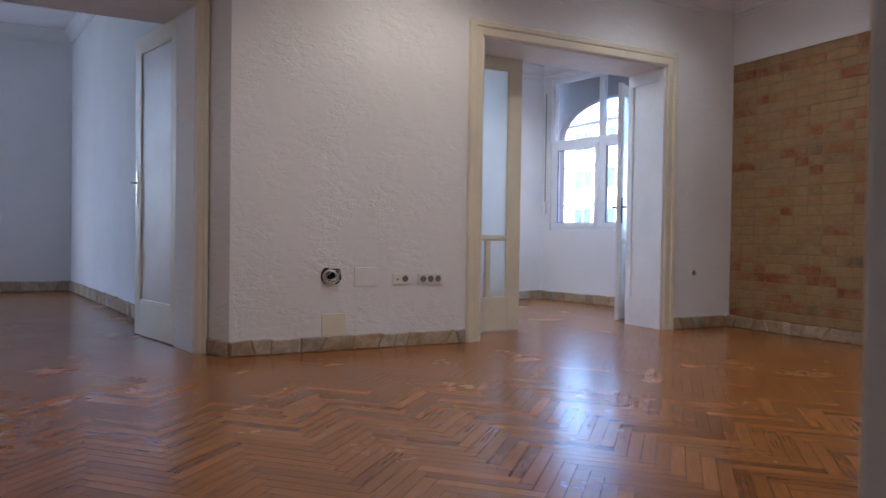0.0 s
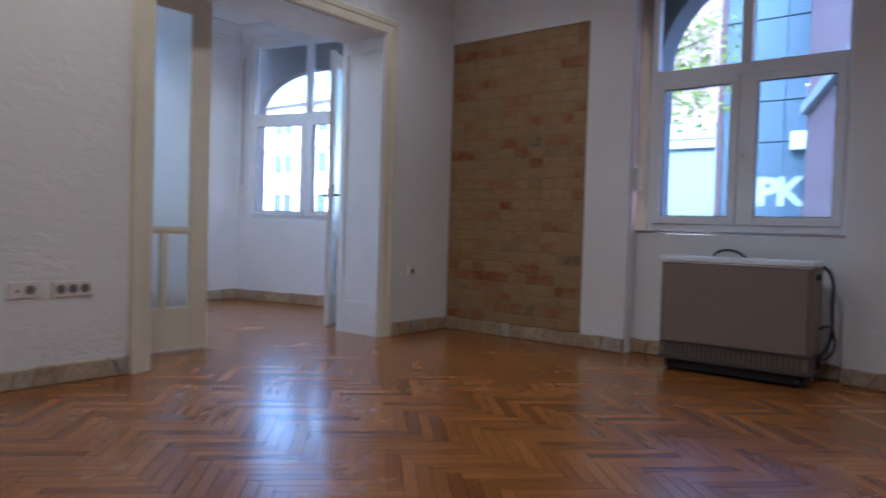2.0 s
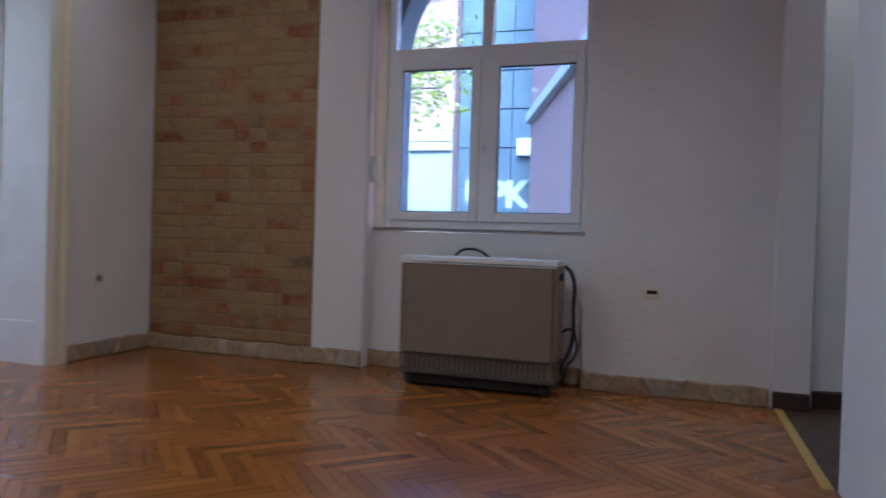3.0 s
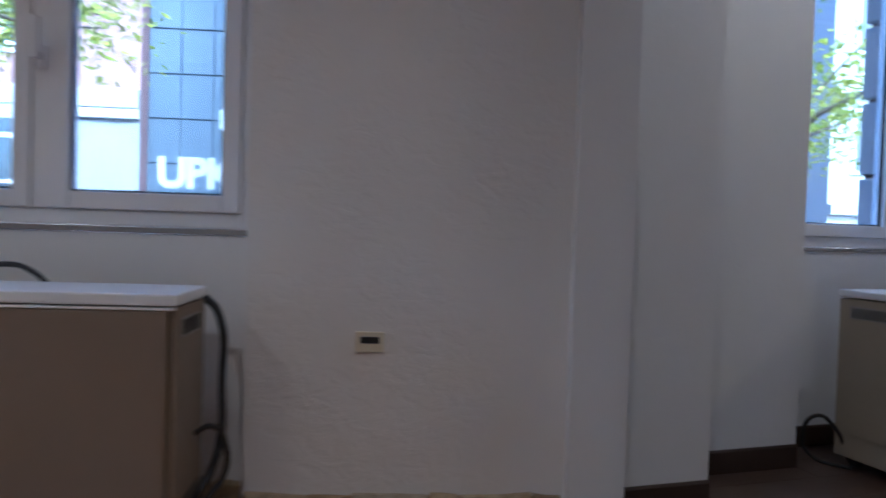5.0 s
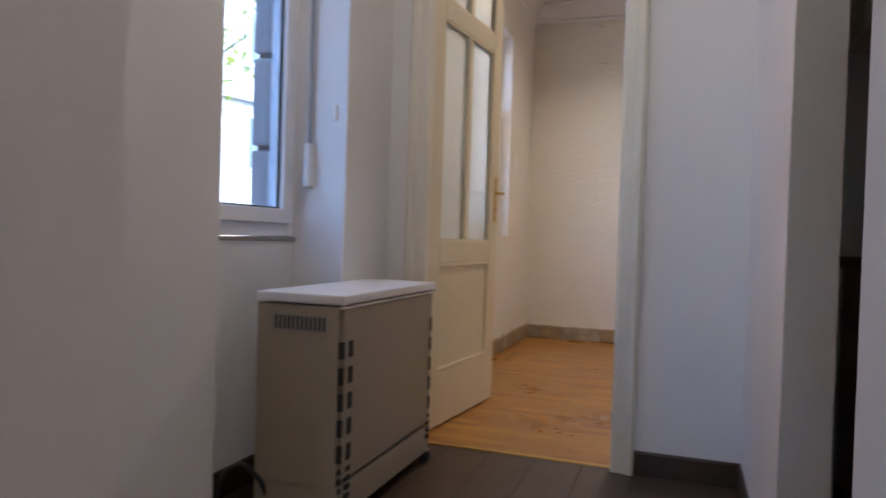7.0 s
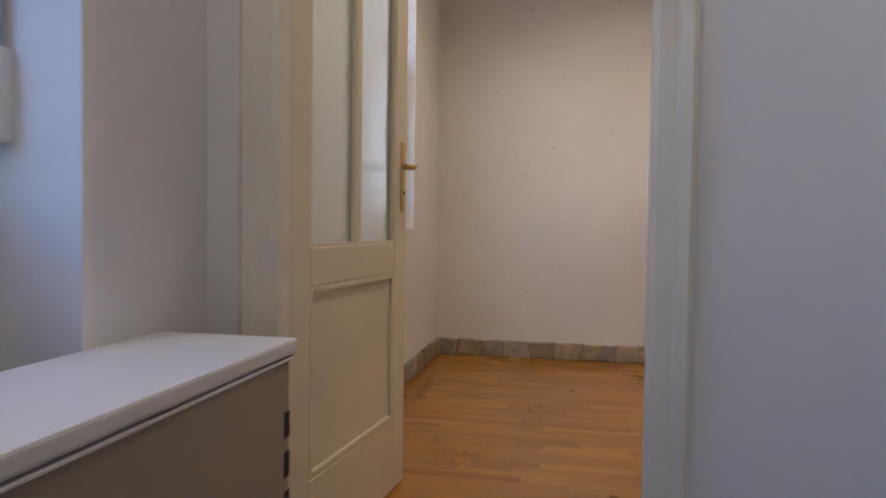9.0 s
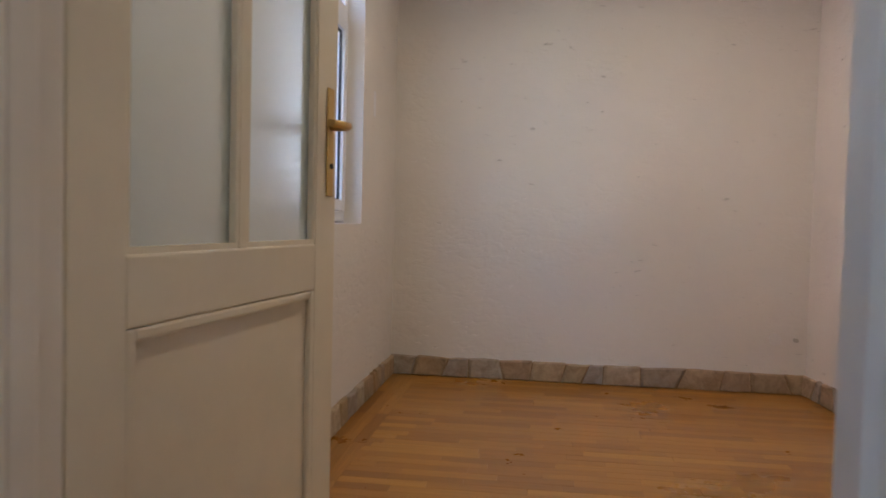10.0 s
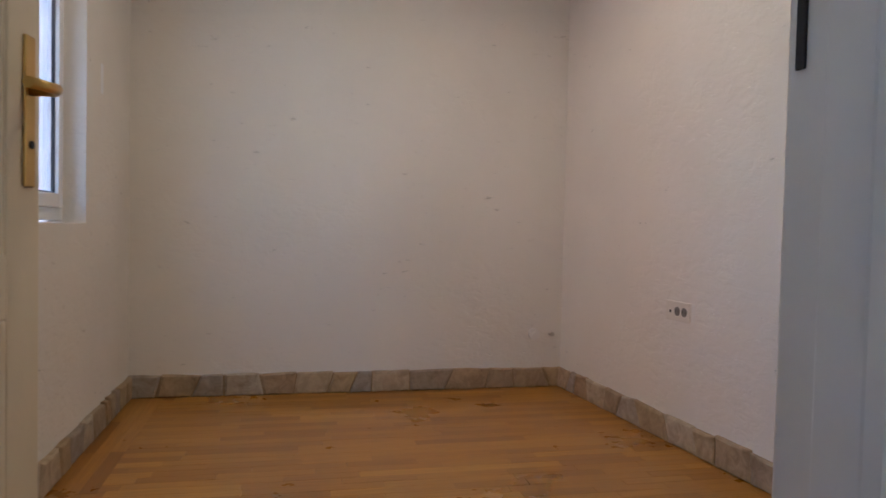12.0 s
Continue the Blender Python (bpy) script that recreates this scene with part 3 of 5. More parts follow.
def casing(name, m, x0, x1, top, width, label, reveal=0.0, mat=None, splay=0.0):
    """A moulded casing on local y = 0 (towards -y), round an opening x0..x1, with panelled reveal boards going back."""
    mat = mat or mat_cream
    base = thing(name, m, label, "door casing", kind="structure")
    prof = [(0.0, 0.0), (0.0, -0.014), (0.012, -0.020), (width * 0.55, -0.020), (width * 0.62, -0.030), (width - 0.012, -0.034), (width, -0.024), (width, 0.0)]
    for name2, corners in (("jamb_casing", [(x0, 0, -1, False), (x0, top, -1, True)]), ("jamb_casing", [(x1, 0, 1, False), (x1, top, 1, True)])):
        bm = bmesh.new()
        (x, za, s, _), (_, zb, _, _) = corners
        low = [bm.verts.new((x + s * a, b, za)) for a, b in prof]
        high = [bm.verts.new((x + s * a, b, zb + a)) for a, b in prof]
        for i in range(len(prof)):
            j = (i + 1) % len(prof)
            bm.faces.new((low[i], low[j], high[j], high[i]))
        bm.faces.new(low)
        bm.faces.new(high)
        part(name2, bm, mat, base)
    bm = bmesh.new()
    left = [bm.verts.new((x0 - a, b, top + a)) for a, b in prof]
    right = [bm.verts.new((x1 + a, b, top + a)) for a, b in prof]
    for i in range(len(prof)):
        j = (i + 1) % len(prof)
        bm.faces.new((left[i], left[j], right[j], right[i]))
    part("head_casing", bm, mat, base)
    if reveal:
        t = 0.012
        for x, s in ((x0, 1), (x1, -1)):
            xs = sorted((x, x + s * t))
            board = part("reveal_board", splayed(boxes((*xs, 0.0, reveal, 0, top)), -s * splay), mat_white, base)
            xi = sorted((x + s * t, x + s * (t + 0.010)))
            y0, y1 = 0.07, reveal - 0.07
            rails = [(*xi, 0.004, y0, 0.0, top - 0.013), (*xi, y1, reveal - 0.004, 0.0, top - 0.013), (*xi, y0, y1, 0.0, 0.26), (*xi, y0, y1, top - 0.12, top - 0.013)]
            part("reveal_rails", splayed(boxes(*rails, bevel=0.003), -s * splay), mat_white, board)
        part("head_board", boxes((x0 + t, x1 - t, 0.0, reveal, top - t, top)), mat_white, base)
    return base


casing("casing_double_door", pose(0, -0.001, 0), -2.712, -0.830, 2.348, 0.116, "cream-painted moulded casing of the double doorway with panelled white reveals", 0.47)
casing("casing_panelled_door", pose(0, 0.204, 0), -6.20, -4.762, 2.33, 0.072, "cream-painted casing of the panelled doorway with a splayed reveal", 0.31, splay=0.25)
casing("casing_entry", pose(0, -4.094, 0, 0, 0, 180), 4.41, 5.85, 2.40, 0.10, "cream-painted casing of the way into the living room", 0.16)
casing("casing_small_door", M2 @ pose(0, -2.989, 0, 0, 0, 180), 0.030, 0.840, 2.42, 0.088, "ivory-painted moulded casing of the small room's doorway", 0.0, mat_ivory)
frame_ = thing("door_frame_small", M2, "ivory-painted rebated door frame of the small room", "door frame", kind="structure")
part("jamb", boxes((-0.893, -0.842, -3.035, -2.991, 0, 2.42), (-0.893, -0.880, -3.118, -3.035, 0, 2.42), bevel=0.003), mat_ivory, frame_)
part("jamb", boxes((-0.030, 0.020, -3.035, -2.991, 0, 2.42), (0.0, 0.020, -3.118, -3.035, 0, 2.42), bevel=0.003), mat_ivory, frame_)
part("head", boxes((-0.842, -0.030, -3.118, -2.991, 2.40, 2.42), bevel=0.003), mat_ivory, frame_)


# ---------------------------------------------------------------- door leaves
def lever_handle(parent, x, z, face, mat, label, toward):
    """A lever on a long plate. face: local y of the door's face, sign outward; toward: the way that the lever points along x."""
    s = 1 if face > 0 else -1
    ys = sorted((face, face + s * 0.006))
    plate = part("handle_plate", boxes((x - 0.018, x + 0.018, *ys, z - 0.16, z + 0.09), bevel=0.004), mat, parent, label)
    bm = bmesh.new()
    tube(bm, [(x, face, z), (x, face + s * 0.045, z), (x + toward * 0.02, face + s * 0.055, z), (x + toward * 0.115, face + s * 0.052, z - 0.006)], 0.009, 10)
    part("lever", bm, mat, plate)
    bm = bmesh.new()
    disc(bm, (x, face, z - 0.09), (0, s, 0), 0.007, 0.009, 10)
    part("keyhole", bm, mat_dark, plate)


def panelled_leaf(name, m, width, height, label):
    """A leaf with one long raised panel; hinge at local x = 0, thickness along y."""
    top = thing(name, m, label, "door")
    t = 0.042
    st = 0.105
    part("stile", boxes((0, st, 0, t, 0.008, height), bevel=0.003), mat_cream, top)
    part("stile", boxes((width - st, width, 0, t, 0.008, height), bevel=0.003), mat_cream, top)
    part("rail", boxes((st, width - st, 0, t, 0.008, 0.27), bevel=0.003), mat_cream, top)
    part("rail", boxes((st, width - st, 0, t, height - 0.12, height), bevel=0.003), mat_cream, top)
    part("panel", boxes((st, width - st, 0.012, t - 0.012, 0.27, height - 0.12)), mat_white, top)
    for y in (0.0, t - 0.012):
        part("panel_moulding", boxes((st, st + 0.018, y, y + 0.012, 0.27, height - 0.12), (width - st - 0.018, width - st, y, y + 0.012, 0.27, height - 0.12),
                                     (st + 0.018, width - st - 0.018, y, y + 0.012, 0.27, 0.288), (st + 0.018, width - st - 0.018, y, y + 0.012, height - 0.138, height - 0.12), bevel=0.004), mat_cream, top)
    return top, t


def glazed_leaf(name, m, width, height, glass0, lock, label, mat, lower=True, st=0.105, muntin=True, bar=None):
    """A leaf with frosted panes above a lock rail, and small panes or a wooden panel below."""
    top = thing(name, m, label, "door")
    t = 0.04
    ht = height - 0.12 if bar is None else bar
    part("stile", boxes((0, st, 0, t, 0.01, height), bevel=0.004), mat, top)
    part("stile", boxes((width - st, width, 0, t, 0.01, height), bevel=0.004), mat, top)
    part("top_rail", boxes((st, width - st, 0, t, height - 0.10, height), bevel=0.004), mat, top)
    part("bottom_rail", boxes((st, width - st, 0, t, 0.01, lock[0]), bevel=0.004), mat, top)
    part("lock_rail", boxes((st, width - st, 0, t, lock[1], glass0), bevel=0.004), mat, top)
    mid = width / 2
    lights = []
    if bar is not None:
        part("rail", boxes((st, width - st, 0, t, bar, bar + 0.10), bevel=0.006), mat, top)
        lights.append((bar + 0.10, height - 0.10, True))
    lights.append((glass0, ht if bar is not None else height - 0.10, muntin))
    if lower:
        lights.append((lock[0], lock[1], True))
    for za, zb, split in lights:
        cells = [(st, mid - 0.014), (mid + 0.014, width - st)] if split else [(st, width - st)]
        if split:
            part("muntin", boxes((mid - 0.014, mid + 0.014, 0.002, t - 0.002, za, zb), bevel=0.004), mat, top)
        for xa, xb in cells:
            pane = part("pane", boxes((xa, xb, t / 2 - 0.002, t / 2 + 0.002, za, zb)), mat_frost, top, "frosted glass pane")
            pane.visible_shadow = False
            for y0, y1 in ((0.004, t / 2 - 0.003), (t / 2 + 0.003, t - 0.004)):
                part("glazing_bead", boxes((xa, xa + 0.010, y0, y1, za, zb), (xb - 0.010, xb, y0, y1, za, zb), (xa + 0.010, xb - 0.010, y0, y1, za, za + 0.010), (xa + 0.010, xb - 0.010, y0, y1, zb - 0.010, zb)), mat, top)
    if not lower:
        part("panel", boxes((st, width - st, 0.012, t - 0.012, lock[0], lock[1])), mat, top)
        for y0, y1 in ((0.0, 0.013), (t - 0.013, t)):
            part("panel_moulding", boxes((st, st + 0.02, y0, y1, lock[0], lock[1]), (width - st - 0.02, width - st, y0, y1, lock[0], lock[1]),
                                         (st + 0.02, width - st - 0.02, y0, y1, lock[0], lock[0] + 0.02), (st + 0.02, width - st - 0.02, y0, y1, lock[1] - 0.02, lock[1]), bevel=0.005), mat, top)
    return top, t


# left leaf of the double door stands shut, the other is folded back into the bay
glazed_leaf("glazed_door", pose(-2.70, 0.43, 0), 0.635, 2.335, 0.812, (0.285, 0.785), "cream-painted glazed door leaf with frosted panes, closed", mat_cream, muntin=False, st=0.128)
leaf, t = glazed_leaf("glazed_door", pose(-0.27, 1.03, 0, 0, 0, 213.5), 0.62, 2.335, 0.80, (0.27, 0.765), "white glazed door leaf with frosted glass, standing open in the bay room", mat_white, muntin=False, st=0.09)
lever_handle(leaf, 0.575, 1.12, t, mat_dark, "dark lever handle", -1)
lever_handle(leaf, 0.575, 1.12, 0.0, mat_dark, "dark lever handle", -1)
leaf, t = panelled_leaf("panelled_door", pose(-4.812, 0.545, 0, 0, 0, 106), 0.83, 2.318, "cream-painted panelled door leaf, open, with a nickel lever handle")
lever_handle(leaf, 0.785, 1.19, t, mat_nickel, "dull nickel handle on a long plate", -1)
lever_handle(leaf, 0.785, 1.19, 0.0, mat_nickel, "dull nickel handle on a long plate", -1)
leaf, t = glazed_leaf("small_room_door", M2 @ pose(0.004, -3.125, 0, 0, 0, -95.8), 0.855, 2.40, 0.886, (0.262, 0.782), "cream-painted door with frosted panes, standing open, on the small room's floor", mat_cream, lower=False, st=0.112, bar=1.92)
lever_handle(leaf, 0.81, 1.155, 0.0, mat_brass, "worn brass lever handle on a long plate", -1)
lever_handle(leaf, 0.81, 1.155, t, mat_brass, "worn brass lever handle on a long plate", -1)


# ---------------------------------------------------------------- storage heaters
def storage_heater(m, w, d, h, label, slots):
    """A storage heater on castors: front on local y = 0, width along x."""
    top = thing("storage_heater", m, label, "heater")
    skin = mat_beige if slots else mat_beige_shaded
    low = 0.13 if slots else 0.192
    part("body", boxes((0.012, w - 0.012, 0.02, d, 0.055 if slots else 0.08, h - 0.036), bevel=0.006), skin, top)
    part("front_panel", boxes((0.02, w - 0.02, 0.0, 0.022, 0.165 if slots else low, h - 0.042), bevel=0.006), skin, top)
    part("front_lip", boxes((0.004, w - 0.004, -0.004, 0.018, h - 0.041, h - 0.034), bevel=0.002), mat_lid, top, "pale folded edge")
    part("side_panel", boxes((0.0, 0.014, 0.012, d, low, h - 0.036), bevel=0.004), skin, top)
    part("side_panel", boxes((w - 0.014, w, 0.012, d, low, h - 0.036), bevel=0.004), skin, top)
    part("lid", boxes((-0.004, w + 0.004, -0.006, d + 0.004, h - 0.030, h), bevel=0.006), mat_lid, top, "pale lid, lightened in colour for window light")
    if slots:
        part("plinth", boxes((0.0, w, 0.004, d, 0.045, 0.15), bevel=0.006), mat_beige, top)
    else:
        plinth = part("plinth", boxes((0.0, w, 0.022, d, 0.076, 0.186), (0.0, w, -0.004, 0.022, 0.076, 0.102), (0.0, w, 0.006, 0.022, 0.176, 0.186), bevel=0.004), mat_plinth, top)
        # dark block added to fill the gap with the shadow below the plinth
        part("base", boxes((0.03, w - 0.03, 0.03, d - 0.02, 0.018, 0.076)), mat_dark, top, "dark block in place of the shadow under the heater")
        for i in range(28):
            x = 0.03 + i * (w - 0.06) / 28
            part("grille_slat", boxes((x, x + 0.011, 0.010, 0.022, 0.102, 0.176)), mat_plinth, plinth)
    for end in (0, 1):
        x0, x1 = ((-0.002, 0.003) if end == 0 else (w - 0.003, w + 0.002))
        vent = part("side_vent", boxes((x0, x1, 0.05, d - 0.05, h - 0.115, h - 0.065)), mat_grey, top, "slotted vent")
        for i in range(12):
            y = 0.056 + i * (d - 0.112) / 12
            part("vent_slot", boxes((x0 - 0.001, x1 + 0.001, y, y + 0.007, h - 0.11, h - 0.07)), mat_dark, vent)
    if slots:
        for x0, x1 in ((0.004, 0.019), (0.045, 0.075), (w - 0.045, w - 0.022)):
            for k in range(5):
                z = 0.22 + k * 0.078
                part("front_slot", boxes((x0, x1, -0.0015, 0.004 if x0 > 0.02 and x1 < w - 0.03 else 0.023, z, z + 0.05)), mat_dark, top)
            for k in range(4):
                z = 0.10 + k * 0.028
                part("front_slot", boxes((x0, x1, -0.0015 if x0 > 0.02 else 0.001, 0.006, z, z + 0.016)), mat_dark, top)
    for x in (0.06, w - (0.016 if slots else 0.06)):
        for y in (0.016 if slots else 0.05, d - 0.05):
            bm = bmesh.new()
            rad = 0.024 if slots else 0.034
            disc(bm, (x - 0.012, y, rad), (1, 0, 0), rad, 0.024, 16)
            wheel = part("castor", bm, mat_black, top, "small black castor")
            part("castor_fork", boxes((x - 0.018, x + 0.018, y - 0.014, y + 0.014, 2 * rad - 0.002, 2 * rad + 0.009)), mat_nickel, wheel)
    return top


def cable(name, points, radius, mat, label, m=M1):
    curve = bpy.data.curves.new(name, "CURVE")
    curve.dimensions, curve.bevel_depth, curve.bevel_resolution = "3D", radius, 3
    sp = curve.splines.new("BEZIER")
    sp.bezier_points.add(len(points) - 1)
    for b, p in zip(sp.bezier_points, points):
        b.co = p
        b.handle_left_type = b.handle_right_type = "AUTO"
    curve.materials.append(mat)
    ob = new(name, curve)
    ob.matrix_world = m
    return tagged(ob, label, "cable")


storage_heater(pose(-0.365, -2.062, 0, 0, 0, -90), 0.885, 0.27, 0.733, "beige steel storage heater on castors below the living room window", False)
storage_heater(M2 @ pose(-0.146, -2.008, 0, 0, 0, -90), 0.79, 0.292, 0.722, "beige steel storage heater on castors with slotted edges in the hall", True)
cable("power_cable", [(-0.07, -2.28, 0.70), (-0.03, -2.30, 0.755), (-0.03, -2.37, 0.775), (-0.06, -2.46, 0.755), (-0.08, -2.53, 0.70)], 0.008, mat_black, "black power cable looped behind the heater's lid")
cable("power_cable", [(-0.09, -2.945, 0.70), (-0.10, -2.985, 0.66), (-0.12, -3.005, 0.45), (-0.15, -3.01, 0.30), (-0.17, -2.99, 0.22), (-0.20, -2.965, 0.17), (-0.16, -2.955, 0.10)], 0.011, mat_black, "black power cable hanging down the heater's side")
cable("power_cable", [(-0.20, -2.955, 0.34), (-0.20, -3.0, 0.36), (-0.17, -3.03, 0.30), (-0.17, -3.03, 0.22), (-0.21, -2.99, 0.16)], 0.008, mat_black, "black cable loop beside the heater")
cable("power_cable", [(0.10, -2.04, 0.03), (0.12, -1.98, 0.16), (0.16, -1.93, 0.20), (0.20, -1.90, 0.10), (0.20, -1.95, 0.02), (0.05, -2.0, 0.012)], 0.008, mat_black, "black power cable curled on the hall floor", M2)


# ---------------------------------------------------------------- small fixtures on the walls
def socket(m, w, h, units, label, mat=None):
    """A flush socket plate on local y = 0, facing -y, centred on the origin."""
    top = thing("wall_socket", m, label, "socket")
    part("plate", boxes((-w / 2, w / 2, -0.010, 0.002, -h / 2, h / 2), bevel=0.003), mat or mat_socket, top)
    step = w / (len(units) + 0.4)
    for i, u in enumerate(units):
        x = (i - (len(units) - 1) / 2) * step
        if u == "s":
            bm = bmesh.new()
            disc(bm, (x, -0.0115, 0), (0, 1, 0), min(step, h) * 0.40, 0.002, 20)
            well = part("socket_well", bm, mat_well, top, "round socket well, its shading put into the colour")
            bm = bmesh.new()
            for dx in (-0.009, 0.009):
                disc(bm, (x + dx, -0.0125, 0), (0, 1, 0), 0.0028, 0.002, 8)
            part("pin_hole", bm, mat_dark, well)
        elif u == "j":
            part("jack", boxes((x - 0.006, x + 0.006, -0.012, -0.009, -0.010, 0.002)), mat_dark, top)
        elif u == "w":
            part("slot", boxes((x - w * 0.33, x + w * 0.33, -0.012, -0.009, -0.004, 0.016)), mat_dark, top)
    return top


socket(pose(-3.366, 0, 0.493), 0.142, 0.082, "js", "white socket plate with jack and power socket on the rough wall")
socket(pose(-3.130, 0, 0.490), 0.205, 0.080, "sss", "white triple socket plate on the rough wall")
socket(pose(-0.462, 0, 0.505), 0.082, 0.082, "s", "white single socket beside the brick field")
socket(pose(0, -3.416, 0.566, 0, 0, -90), 0.085, 0.062, "w", "ivory socket plate on the window wall", mat_cream)
socket(M2 @ pose(-2.202, -5.42, 0.592, 0, 0, 94), 0.17, 0.085, "jss", "white socket plate on the old plaster side wall")
socket(M2 @ pose(-2.257, -4.65, 0.590, 0, 0, 94), 0.12, 0.095, "js", "white socket plate with a jack on the side wall")
tagged(finish(boxes((-3.725, -3.553, -0.006, 0.002, 0.445, 0.577), bevel=0.002), "cover_plate", mat_white), "white blank cover plate on the rough wall", "cover plate")
tagged(finish(boxes((-3.960, -3.785, -0.008, 0.002, 0.104, 0.256), bevel=0.002), "hatch_plate", mat_cream), "cream steel hatch plate just above the stone skirting", "hatch")
# hole with loose cable
hole = thing("cable_hole", pose(-3.893, 0, 0.520), "broken-out hole in the plaster with a coil of white cable", "wall hole")
bm = bmesh.new()
rnd = random.Random(4)
rim = [(0.072 * (1 + rnd.uniform(-0.12, 0.10)) * (abs(math.cos(a)) ** 0.55) * (1 if math.cos(a) > 0 else -1), 0.055 * (1 + rnd.uniform(-0.12, 0.12)) * (abs(math.sin(a)) ** 0.55) * (1 if math.sin(a) > 0 else -1)) for a in [k * math.pi / 12 + 0.05 for k in range(24)]]
front = [bm.verts.new((x, -0.003, z)) for x, z in rim]
back = [bm.verts.new((x * 0.9, 0.0, z * 0.9)) for x, z in rim]
bm.faces.new(front)
for i in range(24):
    bm.faces.new((front[i], front[(i + 1) % 24], back[(i + 1) % 24], back[i]))
# dark plate laid on the uncut plaster for the shade inside the hole
part("cavity", bm, mat_dark, hole, "flat dark plate in place of the hole's shaded depth")
for k in range(6):
    bm = bmesh.new()
    rx, rz, dx, dz, tip = rnd.uniform(0.036, 0.066), rnd.uniform(0.026, 0.048), rnd.uniform(-0.016, 0.010), rnd.uniform(-0.012, 0.008), rnd.uniform(-0.5, 0.5)
    ring = []
    for i in range(25):
        a = i * math.pi / 12
        x, z = rx * math.cos(a), rz * math.sin(a)
        ring.append((dx + x * math.cos(tip) - z * math.sin(tip), -0.010 - 0.004 * k + 0.003 * math.sin(3 * a + k), dz + x * math.sin(tip) + z * math.cos(tip)))
    tube(bm, ring, 0.0030, 6)
    part("cable_loop", bm, mat_socket, hole, "cream cable")
bm = bmesh.new()
disc(bm, (0, -0.022, 0), (0, 1, 0), 0.033, 0.022, 20)
disc(bm, (0, -0.030, 0), (0, 1, 0), 0.013, 0.009, 14)
tagged(finish(bm, "pipe_cap", mat_white, M2 @ pose(-1.945, -6.57, 0.315, 0, 0, 180)), "round white pipe cap low on the far wall", "pipe cap")
bm = bmesh.new()
disc(bm, (0, -0.030, 0), (0, 1, 0), 0.012, 0.030, 12)
tagged(finish(bm, "pipe_cap", mat_nickel, M2 @ pose(-2.055, -6.57, 0.315, 0, 0, 180)), "small pipe stub low on the far wall", "pipe stub")
bm = bmesh.new()
prism(bm, [(-0.022, 0), (0.022, 0), (0.022, 0.001), (-0.022, 0.001)], -0.06, 0.07)
tagged(finish(bm, "plaster_patch", mat_pvc, M2 @ pose(0.3045, -6.0, 1.555, 0, 0, -90)), "small bright patch of filler on the old plaster", "patch")


tagged(finish(boxes((-0.8805, -0.877, -3.106, -3.097, 1.07, 1.24), bevel=0.001), "strike_plate", mat_dark, M2), "dark steel strike plate in the small room's door jamb", "strike plate")
tagged(finish(boxes((0.19, 0.215, -2.574, -2.560, 1.34, 1.40), bevel=0.005), "strap_guide", mat_plastic, M2), "small white strap guide on the hall window's reveal", "strap guide")


# ---------------------------------------------------------------- kitchen glimpsed beside the hall
mat_cabinet = wooden("brown_cabinet", [(0.20, 0.085, 0.035), (0.24, 0.10, 0.04)], 0.4)
base_unit = thing("kitchen_cabinet", M2 @ pose(-2.9, -2.97, 0), "brown wooden kitchen base cabinet", "cabinet")
part("body", boxes((0, 1.28, 0, 0.55, 0.09, 0.84), bevel=0.004), mat_cabinet, base_unit)
part("toe_kick", boxes((0, 1.28, 0, 0.50, 0.0, 0.09)), mat_dark, base_unit)
for k in range(2):
    leaf_ = part("door", boxes((k * 0.64 + 0.003, (k + 1) * 0.64 - 0.003, 0.552, 0.57, 0.10, 0.83), bevel=0.003), mat_cabinet, base_unit)
    part("handle", boxes((k * 0.64 + 0.56, k * 0.64 + 0.57, 0.571, 0.60, 0.62, 0.76), bevel=0.003), mat_nickel, leaf_)
tagged(finish(boxes((-2.9, -1.58, -2.98, -2.36, 0.842, 0.88), bevel=0.004), "worktop", mat_brown_base, M2), "dark kitchen worktop on the base cabinet", "worktop")
upper = thing("wall_cabinet", M2 @ pose(-2.9, -2.97, 1.60), "pale beige kitchen wall cabinet above the worktop", "cabinet")
part("body", boxes((0, 1.30, 0.012, 0.30, 0.0, 0.75), bevel=0.003), mat_ivory, upper)
for k in range(3):
    door_ = part("door", boxes((k * 0.433 + 0.003, (k + 1) * 0.433 - 0.003, 0.302, 0.32, 0.004, 0.746), bevel=0.003), mat_ivory, upper)
    part("handle", boxes((k * 0.433 + 0.38, k * 0.433 + 0.39, 0.321, 0.345, 0.05, 0.17), bevel=0.003), mat_nickel, door_)
wall("wall_kitchen", (-2.9, -0.8), (-2.9, -3.0), -0.2, 0, CEIL, painted("kitchen_tile", (0.16, 0.10, 0.05), 0.3), "brown kitchen wall", (), M2)

# ---------------------------------------------------------------- downlights
for group_m, rows_ in ((M1, DOWNLIGHTS), (M2, HALLLIGHTS)):
    for x, y, watts, colour in rows_:
        top = thing("ceiling_downlight", group_m @ pose(x, y, CEIL), "small round white recessed ceiling downlight, lit, out of view", "ceiling light", "ceiling downlights")
        bm = bmesh.new()
        disc(bm, (0, 0, -0.012), (0, 0, 1), 0.055, 0.013, 24)
        part("trim_ring", bm, mat_white, top)
        bm = bmesh.new()
        disc(bm, (0, 0, -0.0135), (0, 0, 1), 0.038, 0.001, 20)
        part("bulb", bm, material("lit_bulb", colour, 0.5, emit=14.0), top, "glowing bulb")
        lamp("downlight", x, y, CEIL - 0.03, watts, colour, m=group_m)

